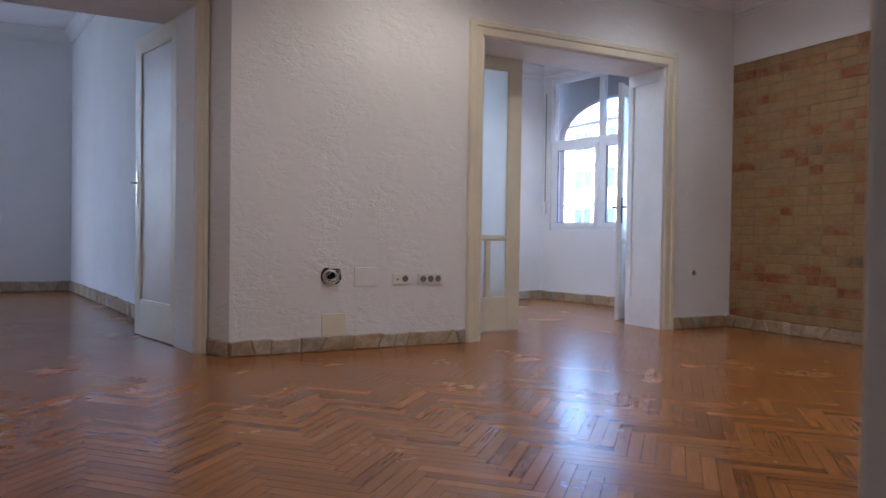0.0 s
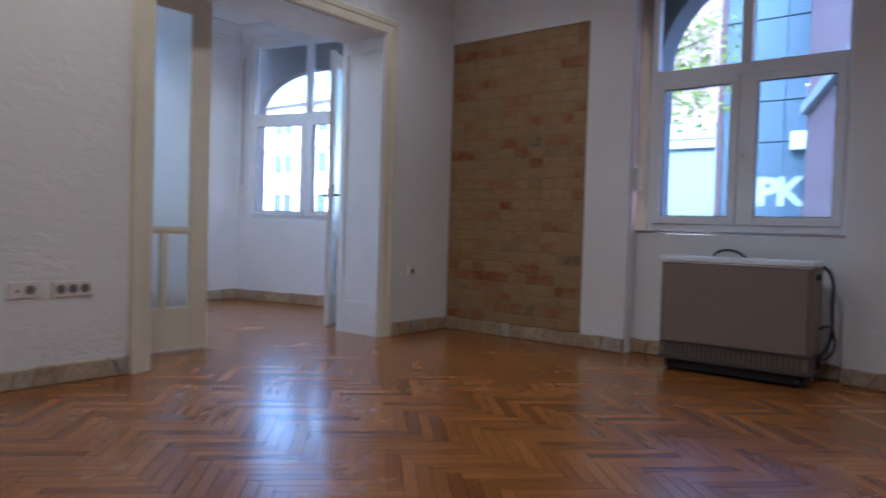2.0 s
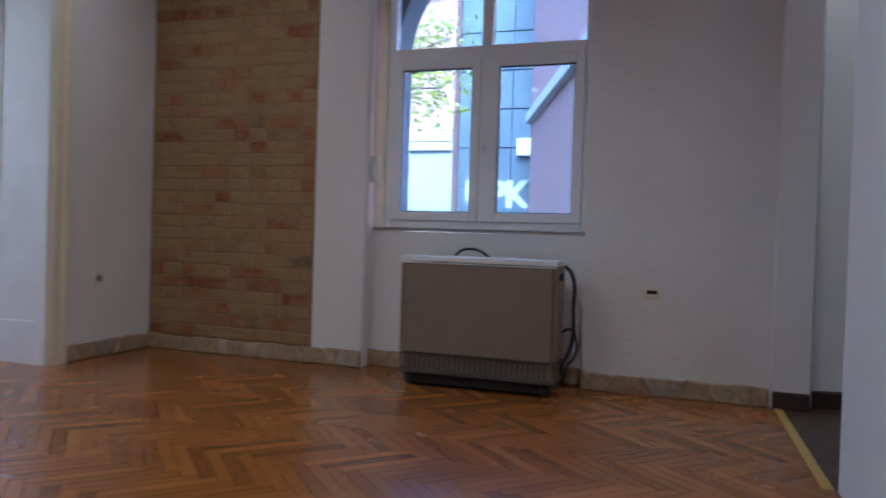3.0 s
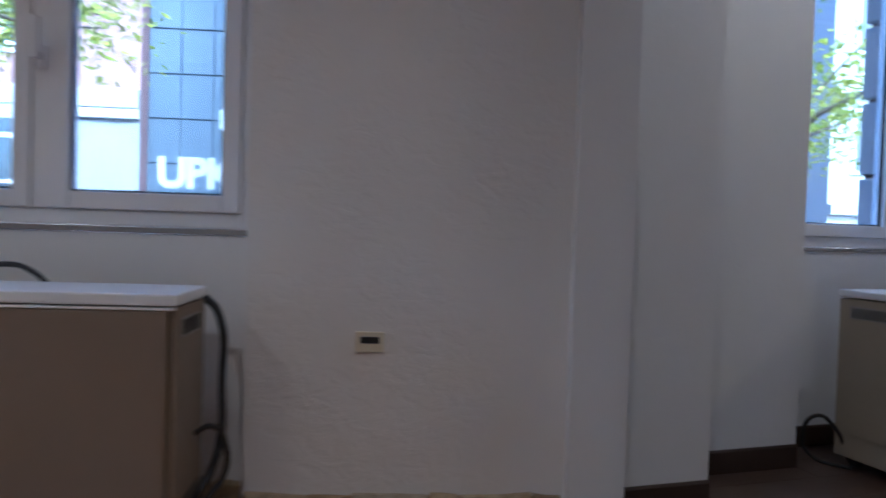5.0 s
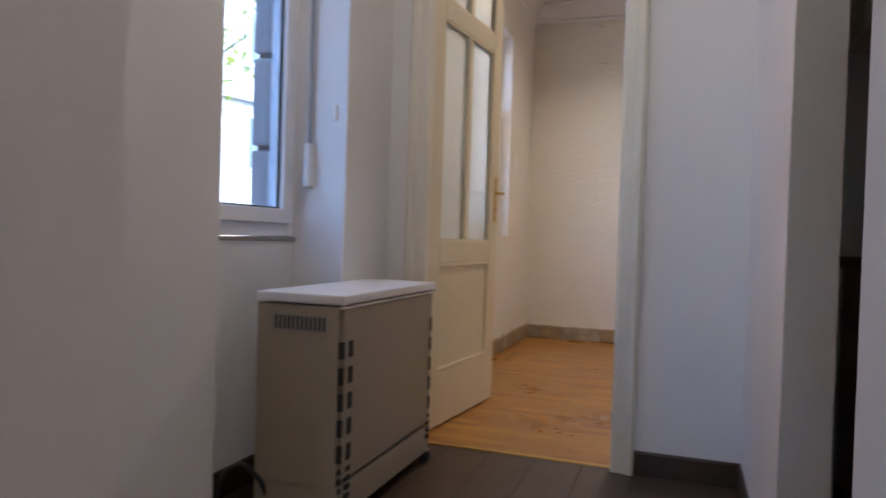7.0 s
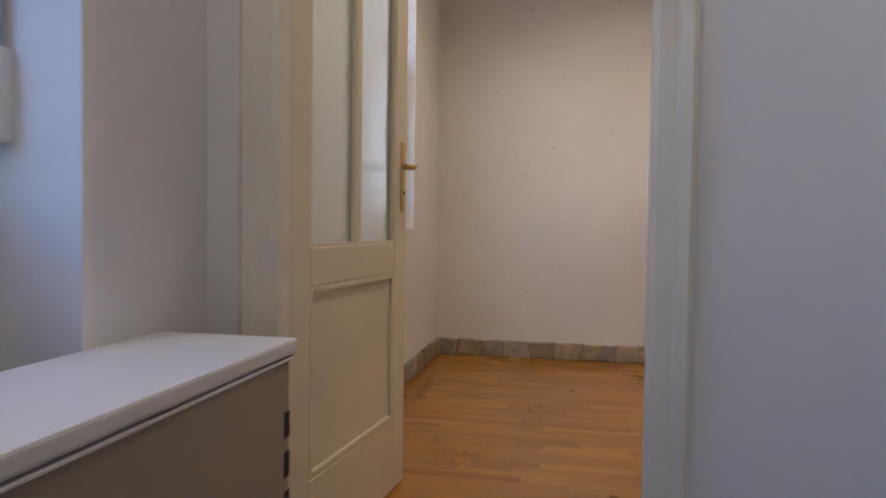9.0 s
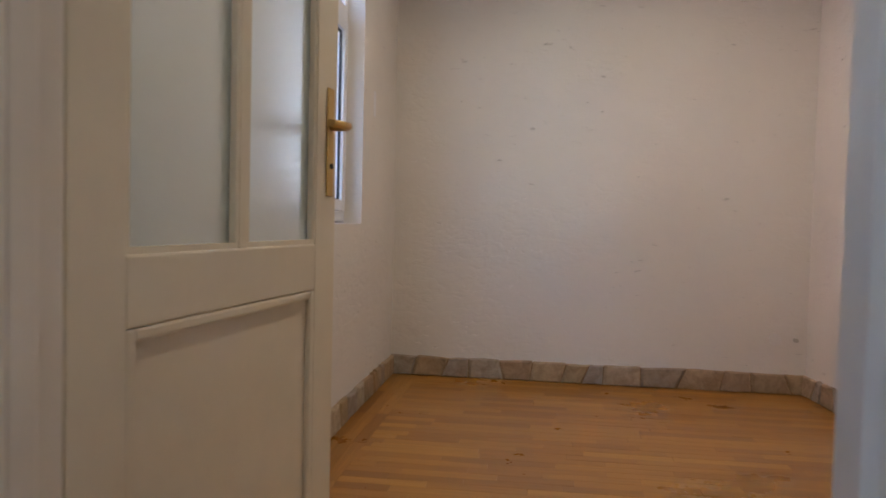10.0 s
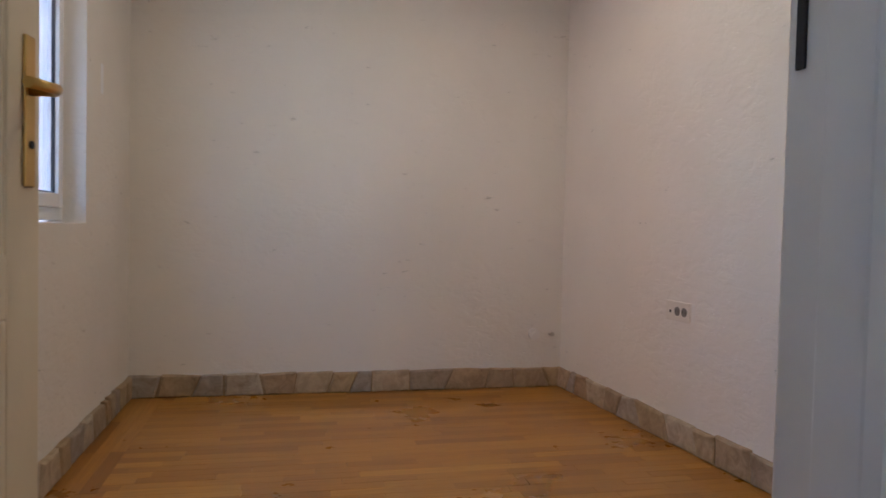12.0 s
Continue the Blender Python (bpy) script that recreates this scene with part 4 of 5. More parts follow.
# ---------------------------------------------------------------- outside
mat_pink = plaster("pink_render", (0.33, 0.195, 0.185), 0.1, 0.2)
mat_pale = plaster("pale_render", (0.48, 0.47, 0.46), 0.1, 0.1)
mat_greyrender = plaster("grey_render", (0.30, 0.30, 0.31), 0.1, 0.2)
mat_cladding = painted("blue_grey_cladding", (0.085, 0.11, 0.135), 0.35)
mat_facade = plaster("grey_facade_stone", (0.34, 0.32, 0.31), 0.2, 0.2)
mat_asphalt = plaster("asphalt", (0.05, 0.05, 0.052), 0.3, 0.1)
mat_bark = plaster("tree_bark", (0.10, 0.08, 0.06), 0.8, 0.2)
GROUND = -1.3

bm = boxes((-600, 900, -700, 700, GROUND - 0.5, GROUND))
structure("ground", bm, mat_asphalt, "grey asphalt street ground", "ground")


def arched(name, m, w, z0, spring, rise, top, depth, label):
    """Outer masonry in front of a window with a round-headed opening; local x along the wall, y outward."""
    bm = bmesh.new()
    n = 24
    r = w / 2
    arc = [(r - r * math.cos(a), spring + rise * math.sin(a)) for a in [math.pi * k / n for k in range(n + 1)]]
    edge = [(-0.6, spring)] + [(x, top) for x, _ in arc] + [(w + 0.6, spring)]
    for y in (0.0, depth):
        low = [bm.verts.new((x, y, z)) for x, z in arc]
        high = [bm.verts.new((x, y, top)) for x, z in arc]
        for i in range(n):
            bm.faces.new((low[i], low[i + 1], high[i + 1], high[i]))
        if y == 0.0:
            keep = low
    for i in range(n):
        a, b = arc[i], arc[i + 1]
        q = [bm.verts.new((x, y, z)) for (x, z), y in ((a, 0.0), (b, 0.0), (b, depth), (a, depth))]
        bm.faces.new(q)
    box(bm, -0.6, 0.0, 0.0, depth, -1.2, top)
    box(bm, w, w + 0.6, 0.0, depth, -1.2, top)
    box(bm, -0.6, w + 0.6, 0.0, depth, top, top + 0.6)
    box(bm, 0.0, w, 0.0, depth + 0.05, -1.2, z0)
    structure(name, bm, mat_facade, label, "outer wall", m)


arched("outer_arch_living", pose(0.335, -1.72, 0, 0, 0, -90), 1.36, 0.80, 2.10, 0.68, 3.3, 0.25, "grey outer masonry arch around the living room window")
arched("outer_arch_bay", M3 @ pose(0.34, 0.03, 0, 0, 0, -90), 1.66, 0.80, 2.15, 0.46, 3.3, 0.12, "grey outer masonry arch around the bay window")
# rusticated outer jamb of the hall window, block on block
jamb = thing("outer_jamb", M2, "grey rusticated stone jamb outside the hall window", "outer wall", kind="structure")
for k in range(9):
    part("stone_block", boxes((0.44, 0.53, -3.2, -2.50, -0.2 + k * 0.36, 0.14 + k * 0.36), bevel=0.012), mat_facade, jamb)
part("joint_core", boxes((0.45, 0.52, -3.2, -2.53, -0.3, 3.2)), mat_joint, jamb)


def building(name, x0, x1, y0, y1, height, mat, label, storeys, bays, side="x", accent=None):
    """A street house: walls, storey bands, roof edge, and windows on the side that faces the flat (low x)."""
    top = thing(name, M1, label, "building")
    part("wall", boxes((x0, x1, y0, y1, GROUND, height)), mat, top)
    part("roof", boxes((x0 - 0.4, x1 + 0.2, y0 - 0.1, y1 + 0.1, height, height + 0.35), bevel=0.05), mat_greyrender, top)
    sh = (height - GROUND) / storeys
    bw = (y1 - y0) / max(bays, 1)
    for s in range(storeys):
        z = GROUND + s * sh
        if s:
            part("storey_band", boxes((x0 - 0.18, x0 + 0.02, y0, y1, z - 0.16, z + 0.12), bevel=0.03), accent or mat_pale, top)
        for b in range(bays):
            yc = y0 + (b + 0.5) * bw
            wz0, wz1, ww = z + sh * 0.32, z + sh * 0.80, min(1.5, bw * 0.56)
            win = part("window", boxes((x0 - 0.06, x0 + 0.0, yc - ww / 2 - 0.1, yc + ww / 2 + 0.1, wz0 - 0.1, wz1 + 0.1), bevel=0.02), mat_pvc, top, "white-framed window")
            for k in (-1, 1):
                ya, yb = sorted((yc + k * 0.05, yc + k * (ww / 2 - 0.02)))
                part("pane", boxes((x0 - 0.068, x0 - 0.055, ya, yb, wz0, wz1)), mat_panes, win)
    return top


mat_panes = material("far_window_glass", (0.05, 0.07, 0.09), 0.08, spec=0.8)
pink = building("apartment_building", 17.5, 26, 3.4, 13.5, 8.9, mat_pink, "pink rendered street house above a grey ground floor", 2, 0)
part("ground_storey", boxes((17.46, 17.52, 3.4, 13.5, GROUND, 3.64)), mat_greyrender, pink, "grey rendered ground floor")
part("string_course", boxes((17.28, 17.5, 3.4, 13.5, 3.92, 4.44), bevel=0.04), mat_pale, pink)
part("white_field", boxes((17.44, 17.52, 5.4, 7.85, 5.3, 8.6), bevel=0.01), mat_pvc, pink, "white-painted wall field round the window")
for yc, ww, lights, z0, z1 in ((6.95, 1.7, 3, 1.9, 3.55), (10.6, 1.7, 3, 1.9, 3.55), (6.98, 0.9, 2, 5.57, 7.3), (10.6, 1.4, 2, 5.57, 7.3)):
    ww = ww * 1.5 if lights == 3 else ww
    win = part("window", boxes((17.34, 17.45, yc - ww / 2 - 0.1, yc + ww / 2 + 0.1, z0 - 0.1, z1 + 0.1), bevel=0.02), mat_pvc, pink, "white-framed window")
    for k in range(lights):
        ya = yc - ww / 2 + k * ww / lights
        for za, zb in ((z0, z0 + 0.68 * (z1 - z0)), (z0 + 0.76 * (z1 - z0), z1)):
            part("pane", boxes((17.33, 17.345, ya + 0.08, ya + ww / lights - 0.08, za, zb)), mat_panes, win)
building("apartment_building", 18.5, 28, 13.9, 30, 7.0, plaster("white_render", (0.78, 0.77, 0.75), 0.1, 0.1), "pale rendered apartment house further along the street", 4, 6, accent=mat_pvc)
corner = building("apartment_building", 16.2, 21.2, -10.2, -0.2, 10.1, mat_pink, "pink rendered corner house with a pale cornice and dark plinth", 2, 0)
part("plinth", boxes((16.15, 16.22, -10.2, -0.2, GROUND, 1.8)), plaster("dark_pink_render", (0.32, 0.20, 0.19), 0.1, 0.2), corner, "darker pink plinth")
corner.matrix_world = pose(16.2, 0.6, 0, 0, 0, -71) @ pose(-16.2, 0.2, 0)
building("apartment_building", 15.0, 26, -34, -14.6, 11.0, mat_pale, "pale rendered apartment house beyond the trees", 4, 7)
clad = thing("clad_building", M1, "blue-grey clad building front with dark seams between two houses", "building")
for i in range(4):
    for k in range(8):
        part("cladding_panel", boxes((18.0, 18.1, -0.2 + i * 0.895 + 0.01, -0.2 + (i + 1) * 0.895 - 0.01, GROUND + 0.1 + k * 1.25, GROUND + 0.1 + (k + 1) * 1.25 - 0.04), bevel=0.01), mat_cladding, clad)
part("wall", boxes((18.08, 26, -0.2, 3.38, GROUND, 9.2)), mat_cladding, clad)
part("air_conditioner", boxes((17.7, 17.99, 0.75, 1.35, 3.5, 4.05), bevel=0.03), mat_pvc, clad, "white outdoor unit")
spray = bpy.data.curves.new("spray_paint", "FONT")
spray.body, spray.size, spray.extrude, spray.offset, spray.space_character = "UPK", 1.15, 0.004, 0.05, 0.95
spray.align_x = "CENTER"
spray.materials.append(mat_pale)
graffiti = new("spray_paint", spray)
graffiti.parent = clad
graffiti.matrix_basis = pose(17.985, 2.05, 1.90, 90, 0, -90)
tagged(graffiti, "pale sprayed bubble letters")


def tree(m, height, spread, seed, label, leaves=105, limbs=9, rise=(0.02, 0.5)):
    """A street tree: tapered trunk, limbs and a ragged crown of many small leaf clumps."""
    rnd = random.Random(seed)
    top = thing("street_tree", m, label, "tree")
    bm = bmesh.new()

    def limb(p, q, r0, r1, n=5):
        pts = [p.lerp(q, i / n) + Vector((rnd.uniform(-1, 1), rnd.uniform(-1, 1), 0)) * 0.05 * (q - p).length * (0 < i < n) for i in range(n + 1)]
        for i in range(n):
            a, b = r0 + (r1 - r0) * i / n, r0 + (r1 - r0) * (i + 1) / n
            ahead = (pts[i + 1] - pts[i]).normalized()
            side = ahead.orthogonal().normalized()
            over = ahead.cross(side)
            ra, rb = [[bm.verts.new(c + rr * (math.cos(k * math.pi / 4) * side + math.sin(k * math.pi / 4) * over)) for k in range(8)] for c, rr in ((pts[i], a), (pts[i + 1], b))]
            for k in range(8):
                bm.faces.new((ra[k], ra[(k + 1) % 8], rb[(k + 1) % 8], rb[k]))
        return pts[-1]

    fork = limb(Vector((0, 0, 0)), Vector((0.1, 0.1, height * 0.42)), 0.17, 0.11)
    tips = []
    for k in range(limbs):
        a = k * 2.4 + rnd.uniform(-0.4, 0.4)
        reach = spread * rnd.uniform(0.5, 1.0)
        tip = fork + Vector((math.cos(a) * reach, math.sin(a) * reach, height * rnd.uniform(*rise)))
        limb(fork, tip, 0.07, 0.015)
        tips += [fork.lerp(tip, f) for f in (0.45, 0.6, 0.75, 0.9, 1.0)]
    part("trunk", bm, mat_bark, top)
    verts, faces = [], []
    for tip in tips:
        for _ in range(leaves):
            c = tip + Vector((rnd.gauss(0, 0.42), rnd.gauss(0, 0.42), rnd.gauss(-0.05, 0.34)))
            d1 = Vector((rnd.gauss(0, 1), rnd.gauss(0, 1), rnd.gauss(0, 0.6))).normalized()
            d2 = d1.orthogonal().normalized()
            s = rnd.uniform(0.05, 0.10)
            i = len(verts)
            verts += [c - d1 * s, c + d2 * s * 0.55, c + d1 * s, c - d2 * s * 0.55]
            faces.append((i, i + 1, i + 2, i + 3))
    me = bpy.data.meshes.new("crown")
    me.from_pydata([tuple(v) for v in verts], [], faces)
    me.materials.append(mat_leaf)
    crown = new("crown", me)
    crown.parent = top
    tagged(crown, "yellow-green leaves")
    return top


mat_leaf = material("spring_leaf", (0.12, 0.17, 0.02), 0.55)
geo = node(mat_leaf, "ShaderNodeNewGeometry")
tone = ramp(mat_leaf, geo, "Random Per Island", [(0.0, (0.17, 0.22, 0.03)), (0.5, (0.30, 0.33, 0.04)), (1.0, (0.45, 0.43, 0.07))])
wire(mat_leaf, tone, "Color", bsdf_of(mat_leaf), "Base Color")
through_light = node(mat_leaf, "ShaderNodeBsdfTranslucent")
wire(mat_leaf, tone, "Color", through_light, "Color")
leaf_mix = node(mat_leaf, "ShaderNodeMixShader", Fac=0.55)
mat_leaf.node_tree.links.new(bsdf_of(mat_leaf).outputs[0], leaf_mix.inputs[1])
mat_leaf.node_tree.links.new(through_light.outputs[0], leaf_mix.inputs[2])
mat_leaf.node_tree.links.new(leaf_mix.outputs[0], mat_leaf.node_tree.nodes["Material Output"].inputs["Surface"])
tree(pose(9.0, 4.5, GROUND), 12.5, 5.6, 3, "street tree with yellow-green spring leaves", 85, 18, (-0.06, 0.22))
tree(pose(10.5, -10.5, GROUND), 9.0, 3.0, 5, "street tree with fresh green leaves outside the hall window", 55)

# ---------------------------------------------------------------- skirtings
stone_skirting("baseboard_living", [(M1, (-4.688, 0.205), (-4.580, 0.0)), (M1, (-4.580, 0), (-2.832, 0)), (M1, (-0.71, 0), (0, 0)), (M1, (0, 0), (0, -1.66)), (M1, (0.11, -1.66), (0.11, -3.045)), (M1, (0, -3.045), (0, -4.02))],
               0.10, "skirting of split brownish stones along the living room walls", 1)
stone_skirting("baseboard_bay", [(M1, (-3.1, 3.02), (-0.05, 3.02)), (M3, (0.0, 0.0), (0.0, -2.58))], 0.11, "skirting of split grey stones in the bay room", 2)
stone_skirting("baseboard_small_room", [(M2, (0.306, -3.12), (0.306, -6.57)), (M2, (0.306, -6.57), (-2.12, -6.57)), (M2, (-2.12, -6.57), (-2.365, -3.12))],
               0.118, "skirting of split grey-brown stones round the small room", 3)
stone_skirting("baseboard_far_room", [(M1, (-9.0, 6.1), (-5.65, 6.1)), (M1, (-5.65, 6.1), (-4.756, 0.95))], 0.13, "skirting of split grey stones in the room beyond", 4)
sk = thing("baseboard_hall", M1, "dark brown skirting boards of the hall", "skirting", kind="structure")
for m, p0, p1 in ((M1, (-0.045, -4.035), (-0.045, -4.21)), (M2, (-0.12, -0.84), (-0.12, -1.18)), (M2, (0.15, -1.18), (0.15, -1.815)), (M2, (0.37, -1.815), (0.37, -2.574)), (M2, (0.15, -2.574), (0.15, -2.99)), (M2, (-0.92, -2.99), (-1.315, -2.99)), (M2, (-1.315, -2.99), (-1.315, -1.955))):
    bm = bmesh.new()
    extruded(bm, [(0, 0), (0.012, 0), (0.012, 0.084), (0.007, 0.092), (0, 0.092)], m @ Vector((*p0, 0)), m @ Vector((*p1, 0)))
    part("board", bm, mat_brown_base, sk)


# ---------------------------------------------------------------- bricks
field = thing("brick_field", pose(0, 0, 0), "field of bare old yellowish and red bricks in the plastered wall", "brickwork", kind="structure")
rnd = random.Random(11)
COURSE = (2.45 - 0.10) / 28
shapes = {}


def brick_mesh(length, height, variant):
    """A brick with a worn, slightly uneven face; face towards local -x, length along -y."""
    key = (round(length, 3), variant)
    if key in shapes:
        return shapes[key]
    r = random.Random(hash(key) % 9973)
    bm = bmesh.new()
    d = 0.0
    outline = [(0.004, 0.002), (length / 2, 0.0), (length - 0.004, 0.002), (length, height / 2), (length - 0.004, height - 0.002), (length / 2, height), (0.004, height - 0.002), (0, height / 2)]
    outline = [(a + r.uniform(-0.005, 0.005), b + r.uniform(-0.004, 0.004)) for a, b in outline]
    back = [bm.verts.new((0.018, -a, b)) for a, b in outline]
    rim = [bm.verts.new((0.0035 + r.uniform(0, 0.0015), -a, b)) for a, b in outline]
    cx, cz = length / 2, height / 2
    face = [bm.verts.new((r.uniform(-0.001, 0.003), -(cx + (a - cx) * 0.96), cz + (b - cz) * 0.88)) for a, b in outline]
    for i in range(8):
        j = (i + 1) % 8
        bm.faces.new((back[i], back[j], rim[j], rim[i]))
        bm.faces.new((rim[i], rim[j], face[j], face[i]))
    bm.faces.new(face)
    bmesh.ops.recalc_face_normals(bm, faces=bm.faces)
    me = bpy.data.meshes.new("brick")
    bm.to_mesh(me)
    bm.free()
    me.materials.append(mat_brick)
    shapes[key] = me
    return me


part("mortar_bed", boxes((0.0092, 0.024, -1.303, -0.002, 0.10, 2.448)), mat_mortar, field, "recessed sandy mortar")
for k in range(28):
    y, i = 0.004, 0
    head = k % 2 == 1
    first = 0.13 if head else 0.265
    while y < 1.298:
        full = first if i == 0 else (0.27 if rnd.random() < 0.6 else 0.13)
        end = min(1.298, y + full)
        if 1.298 - end < 0.05:
            end = 1.298
        ob = new("brick", brick_mesh(round(end - y - 0.008, 3), COURSE - 0.006, rnd.randrange(5)))
        ob.parent = field
        ob.location = (0.004 + rnd.uniform(-0.002, 0.003), -y, 0.10 + k * COURSE + 0.004)
        y, i = end, i + 1


# ---------------------------------------------------------------- floors of separate boards
def board_mesh(name, length, width, thick, mat, gap=0.0009):
    bm = bmesh.new()
    box(bm, gap, length - gap, gap, width - gap, -thick, 0.0)
    uv = bm.loops.layers.uv.new("UVMap")
    for f in bm.faces:
        for lp in f.loops:
            lp[uv].uv = (lp.vert.co.x, lp.vert.co.y)
    me = bpy.data.meshes.new(name)
    bm.to_mesh(me)
    bm.free()
    me.materials.append(mat)
    return me


def joined_boards(name, label, placed, mat, thick, parent=None, cut=None, gap=0.0009):
    """Many boards as one mesh of separate islands: rows of (matrix, length, width)."""
    verts, faces, uvs = [], [], []
    rnd = random.Random(21)
    for m, length, width in placed:
        i, g, off = len(verts), gap, rnd.uniform(0, 40)
        drop, tilt = rnd.uniform(-0.0002, 0), rnd.uniform(-0.006, 0.006)
        corners = [m @ Vector(c) for c in ((g, g, 0), (length - g, g, 0), (length - g, width - g, 0), (g, width - g, 0))]
        if cut is not None and any(c.x > -1.35 and c.y < cut for c in corners):
            # a strip sawn off along the threshold
            loop = []
            for c, d in zip(corners, corners[1:] + corners[:1]):
                if c.y >= cut:
                    loop.append(c)
                if (c.y >= cut) != (d.y >= cut):
                    loop.append(c.lerp(d, (c.y - cut) / (c.y - d.y)))
            if len(loop) > 2:
                inv = m.inverted()
                verts += [tuple(c) for c in loop]
                faces.append(tuple(range(i, i + len(loop))))
                uvs += [((inv @ c).x + off, (inv @ c).y + off) for c in loop]
            continue
        for z in (-thick, 0.0):
            verts += [tuple(m @ Vector((x, y, z + (drop + tilt * (y - width / 2) if z == 0.0 else 0)))) for x, y in ((g, g), (length - g, g), (length - g, width - g), (g, width - g))]
        for f in ((4, 5, 6, 7), (0, 1, 5, 4), (1, 2, 6, 5), (2, 3, 7, 6), (3, 0, 4, 7)):
            faces.append(tuple(i + k for k in f))
            for k in f:
                c = k % 4
                uvs.append(((length if c in (1, 2) else 0) + off, (width if c > 1 else 0) + off))
    me = bpy.data.meshes.new(name)
    me.from_pydata(verts, [], faces)
    layer = me.uv_layers.new(name="UVMap")
    for lp, uvv in zip(layer.data, uvs):
        lp.uv = uvv
    me.materials.append(mat)
    ob = new(name, me)
    if parent:
        ob.parent = parent
    return tagged(ob, label, kind="stuff")


def in_outline(x, y, outline):
    inside = False
    for (xa, ya), (xb, yb) in zip(outline, outline[1:] + outline[:1]):
        if (ya > y) != (yb > y) and x < (xb - xa) * (y - ya) / (yb - ya) + xa:
            inside = not inside
    return inside


# herringbone: strips at 45 degrees to the walls, in columns along y
PW = 0.052
PL = 7 * PW
living_outline = [(-7.28, -5.9), (-1.35, -5.9), (-1.35, -4.07), (0.10, -4.05), (0.10, 0.0), (-0.83, 0.0), (-0.83, 0.47), (0.53, 0.47), (-0.05, 2.98), (-3.08, 3.01), (-3.08, 0.47), (-2.72, 0.47), (-2.72, 0.0), (-4.585, 0.0), (-4.69, 0.2), (-4.77, 0.2), (-4.85, 0.55), (-4.85, 0.82), (-4.74, 0.85), (-5.64, 6.08), (-8.95, 6.08), (-8.95, 0.85), (-7.28, 0.34)]
placed = []
spin = pose(-4.6, -2.0, 0, 0, 0, 45)
for col, k in itertools.product(range(-16, 17), range(-180, 180)):
    for m in (spin @ pose(k * PW + 2 * PL * col, k * PW, 0), spin @ pose(k * PW + PL + 2 * PL * col + PW, (k + 1) * PW - PL, 0, 0, 0, 90)):
        spots = [m @ Vector((PL * f, PW / 2, 0)) for f in (0.02, 0.25, 0.5, 0.75, 0.98)]
        if any(in_outline(q.x, q.y, living_outline) for q in spots):
            placed.append((m, PL, PW))
near = [p for p in placed if -4.5 < p[0].translation.x < -2.2 and -3.2 < p[0].translation.y < -0.4][:300]
kept = {id(p) for p in near}
far = [p for p in placed if id(p) not in kept]
parquet = thing("parquet_floor", M1, "worn glossy reddish-brown herringbone parquet", "floor", kind="structure")
joined_boards("parquet_strips", "reddish-brown herringbone strips", far, mat_parquet, 0.012, parquet, -4.05)
rnd = random.Random(5)
variants = [board_mesh("parquet_strip", PL, PW, 0.012, mat_parquet_piece) for _ in range(4)]
for me in variants:
    off = rnd.uniform(0, 30)
    for lp in me.uv_layers[0].data:
        lp.uv = (lp.uv[0] + off, lp.uv[1] + off)
for m, _, _ in near:
    ob = new("parquet_strip", rnd.choice(variants))
    ob.parent = parquet
    ob.matrix_basis = m @ pose(0, 0, rnd.uniform(-0.0003, 0), rnd.uniform(-0.3, 0.3), 0, 0)

# oak strips in the small room, with a border along the walls
oak = thing("oak_floor", M1, "honey-coloured oak strip floor with a border course", "floor", kind="structure")
placed = []
rnd = random.Random(6)
BW = 0.058
U0, U1, V0, V1 = -2.36, 0.30, -6.56, -3.02
for k in range(3):
    for v in np.arange(V0, V1, 0.45):
        for u in (U0 + k * BW, U1 - (k + 1) * BW):
            placed.append((M2 @ pose(u + BW, v, 0, 0, 0, 90), min(0.45, V1 - v), BW))
    u = U0 + 3 * BW
    while u < U1 - 3 * BW - 0.02:
        ln = min(0.45, U1 - 3 * BW - u)
        placed.append((M2 @ pose(u, V0 + k * BW, 0), ln, BW))
        u += ln
v = V0 + 3 * BW
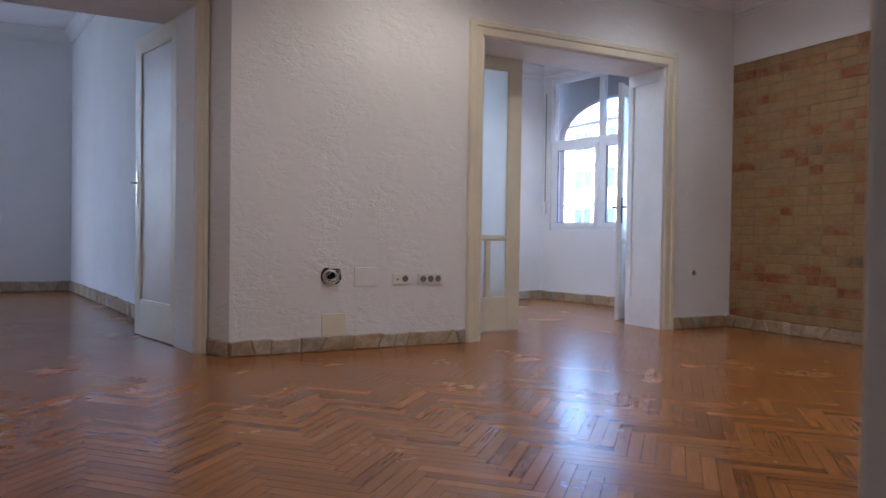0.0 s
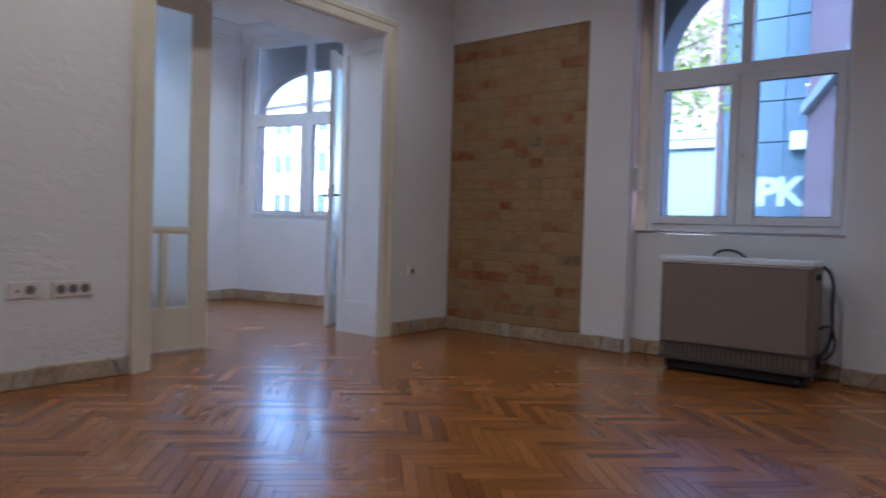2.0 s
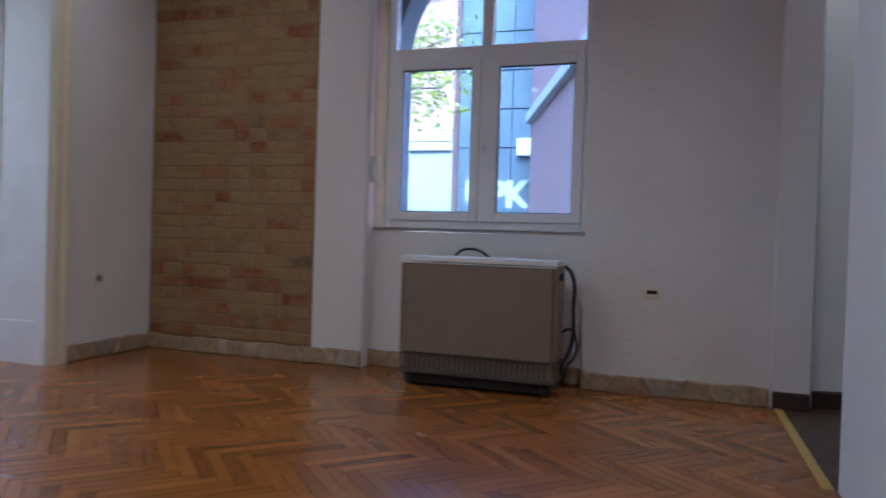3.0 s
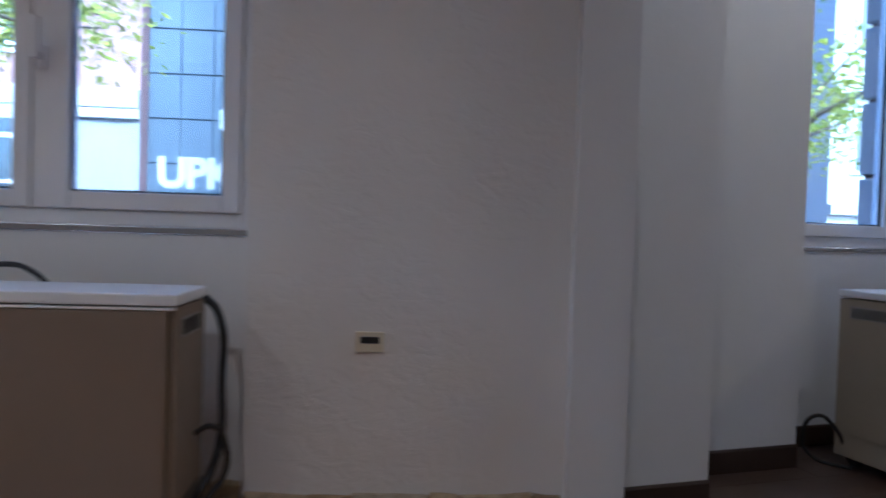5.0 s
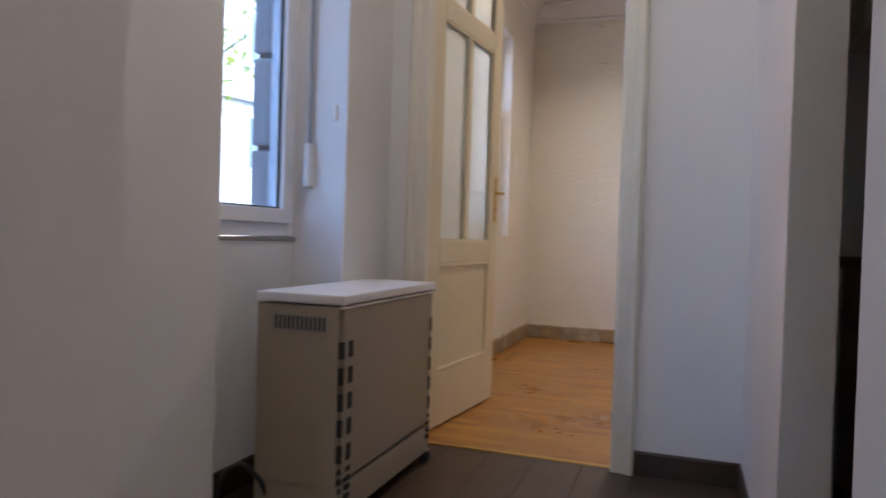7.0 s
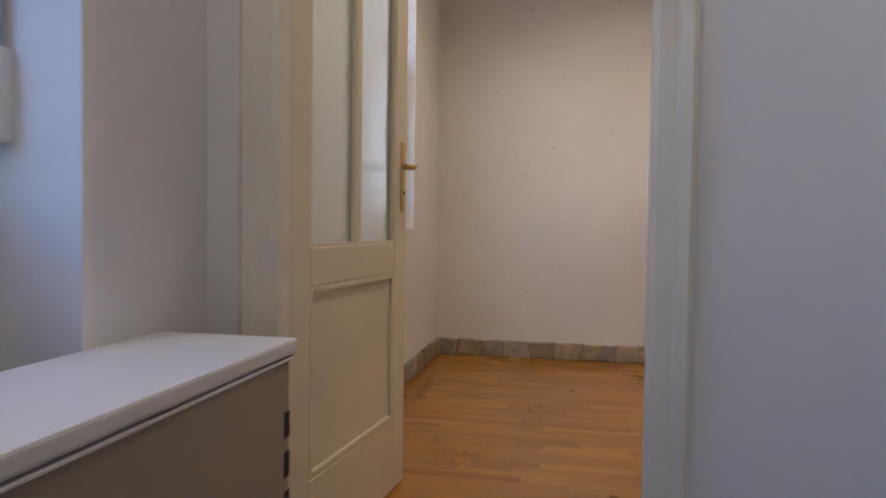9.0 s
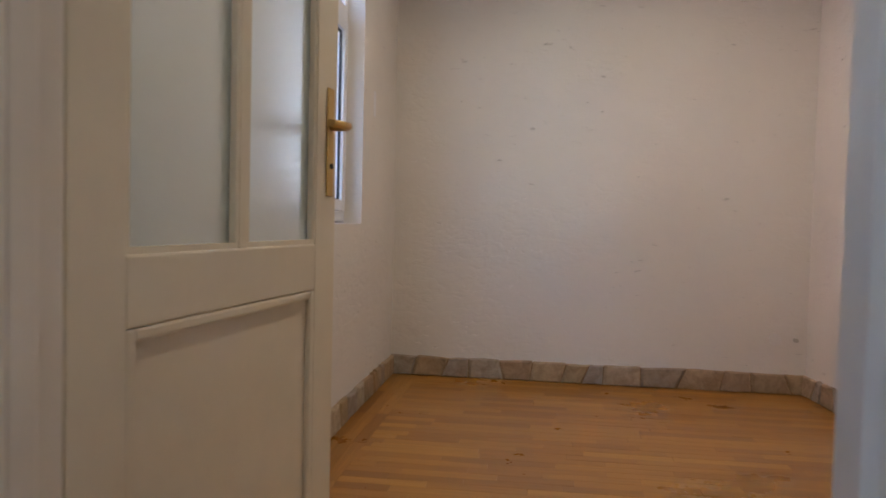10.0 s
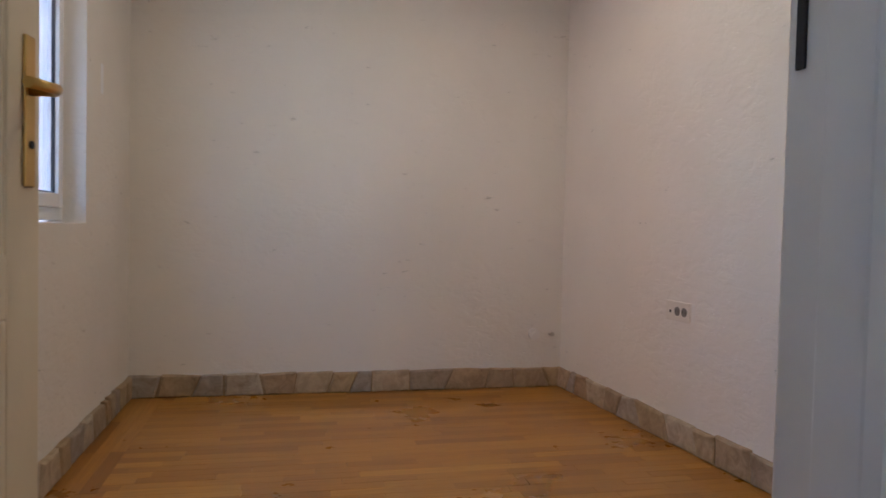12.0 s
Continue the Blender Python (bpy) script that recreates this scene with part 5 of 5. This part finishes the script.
while v < V1 - 0.01:
    u = U0 + 3 * BW - rnd.uniform(0, 0.35)
    w = min(BW, V1 - v)
    while u < U1 - 3 * BW - 0.005:
        ln = rnd.choice((0.28, 0.36, 0.45, 0.50))
        a, b = max(u, U0 + 3 * BW), min(u + ln, U1 - 3 * BW)
        if b - a > 0.02:
            placed.append((M2 @ pose(a, v, 0), b - a, w))
        u += ln
    v += BW
near = [p for p in placed if abs(p[1] - 0.45) < 1e-6 or abs(p[1] - 0.36) < 1e-6][:300]
kept = {id(p) for p in near}
far = [p for p in placed if id(p) not in kept]
joined_boards("oak_strips", "honey-coloured oak strips", far, mat_oak, 0.012, oak, gap=0.0005)
cache = {}
for m, ln, w in near:
    key = (round(ln, 3), round(w, 4), rnd.randrange(4))
    if key not in cache:
        cache[key] = board_mesh("oak_strip", ln, w, 0.012, mat_oak_piece, 0.0005)
        off = rnd.uniform(0, 30)
        for lp in cache[key].uv_layers[0].data:
            lp.uv = (lp.uv[0] + off, lp.uv[1] + off)
    ob = new("oak_strip", cache[key])
    ob.parent = oak
    ob.matrix_basis = m @ pose(0, 0, rnd.uniform(-0.0003, 0), rnd.uniform(-0.3, 0.3), 0, 0)

# dark boards in the hall
hall = thing("hall_floor", M1, "dark brown plank floor of the hall", "floor", kind="structure")
for i, u in enumerate(np.arange(-3.2, 0.5, 0.19)):
    k = 0
    vv = -3.02
    while vv < 0.0:
        ln = 1.2 if k or i % 2 else 0.6
        mid = M2 @ Vector((u + 0.095, min(vv + ln / 2, -0.3), 0))
        a, b = vv, min(vv + ln, -0.35 - 0.235 * (u + 0.095))
        if b - a > 0.03:
            me = board_mesh("hall_plank", b - a, 0.19, 0.012, mat_walnut)
            ob = new("hall_plank", me)
            ob.parent = hall
            ob.matrix_basis = M2 @ pose(u + 0.19, a, -0.001, 0, 0, 90)
        vv += ln
        k += 1
# brass-coloured thresholds
tagged(finish(boxes((-1.31, -0.0, -4.085, -4.045, -0.005, 0.006), bevel=0.002), "threshold_living", material("yellow_threshold", (0.50, 0.33, 0.08), 0.4)), "yellow threshold strip between parquet and hall floor", "threshold", kind="structure")
tagged(finish(boxes((-0.872, 0.0, -3.045, -3.018, -0.005, 0.004), bevel=0.002), "threshold_small", mat_brass, M2), "brass threshold strip at the small room", "threshold", kind="structure")
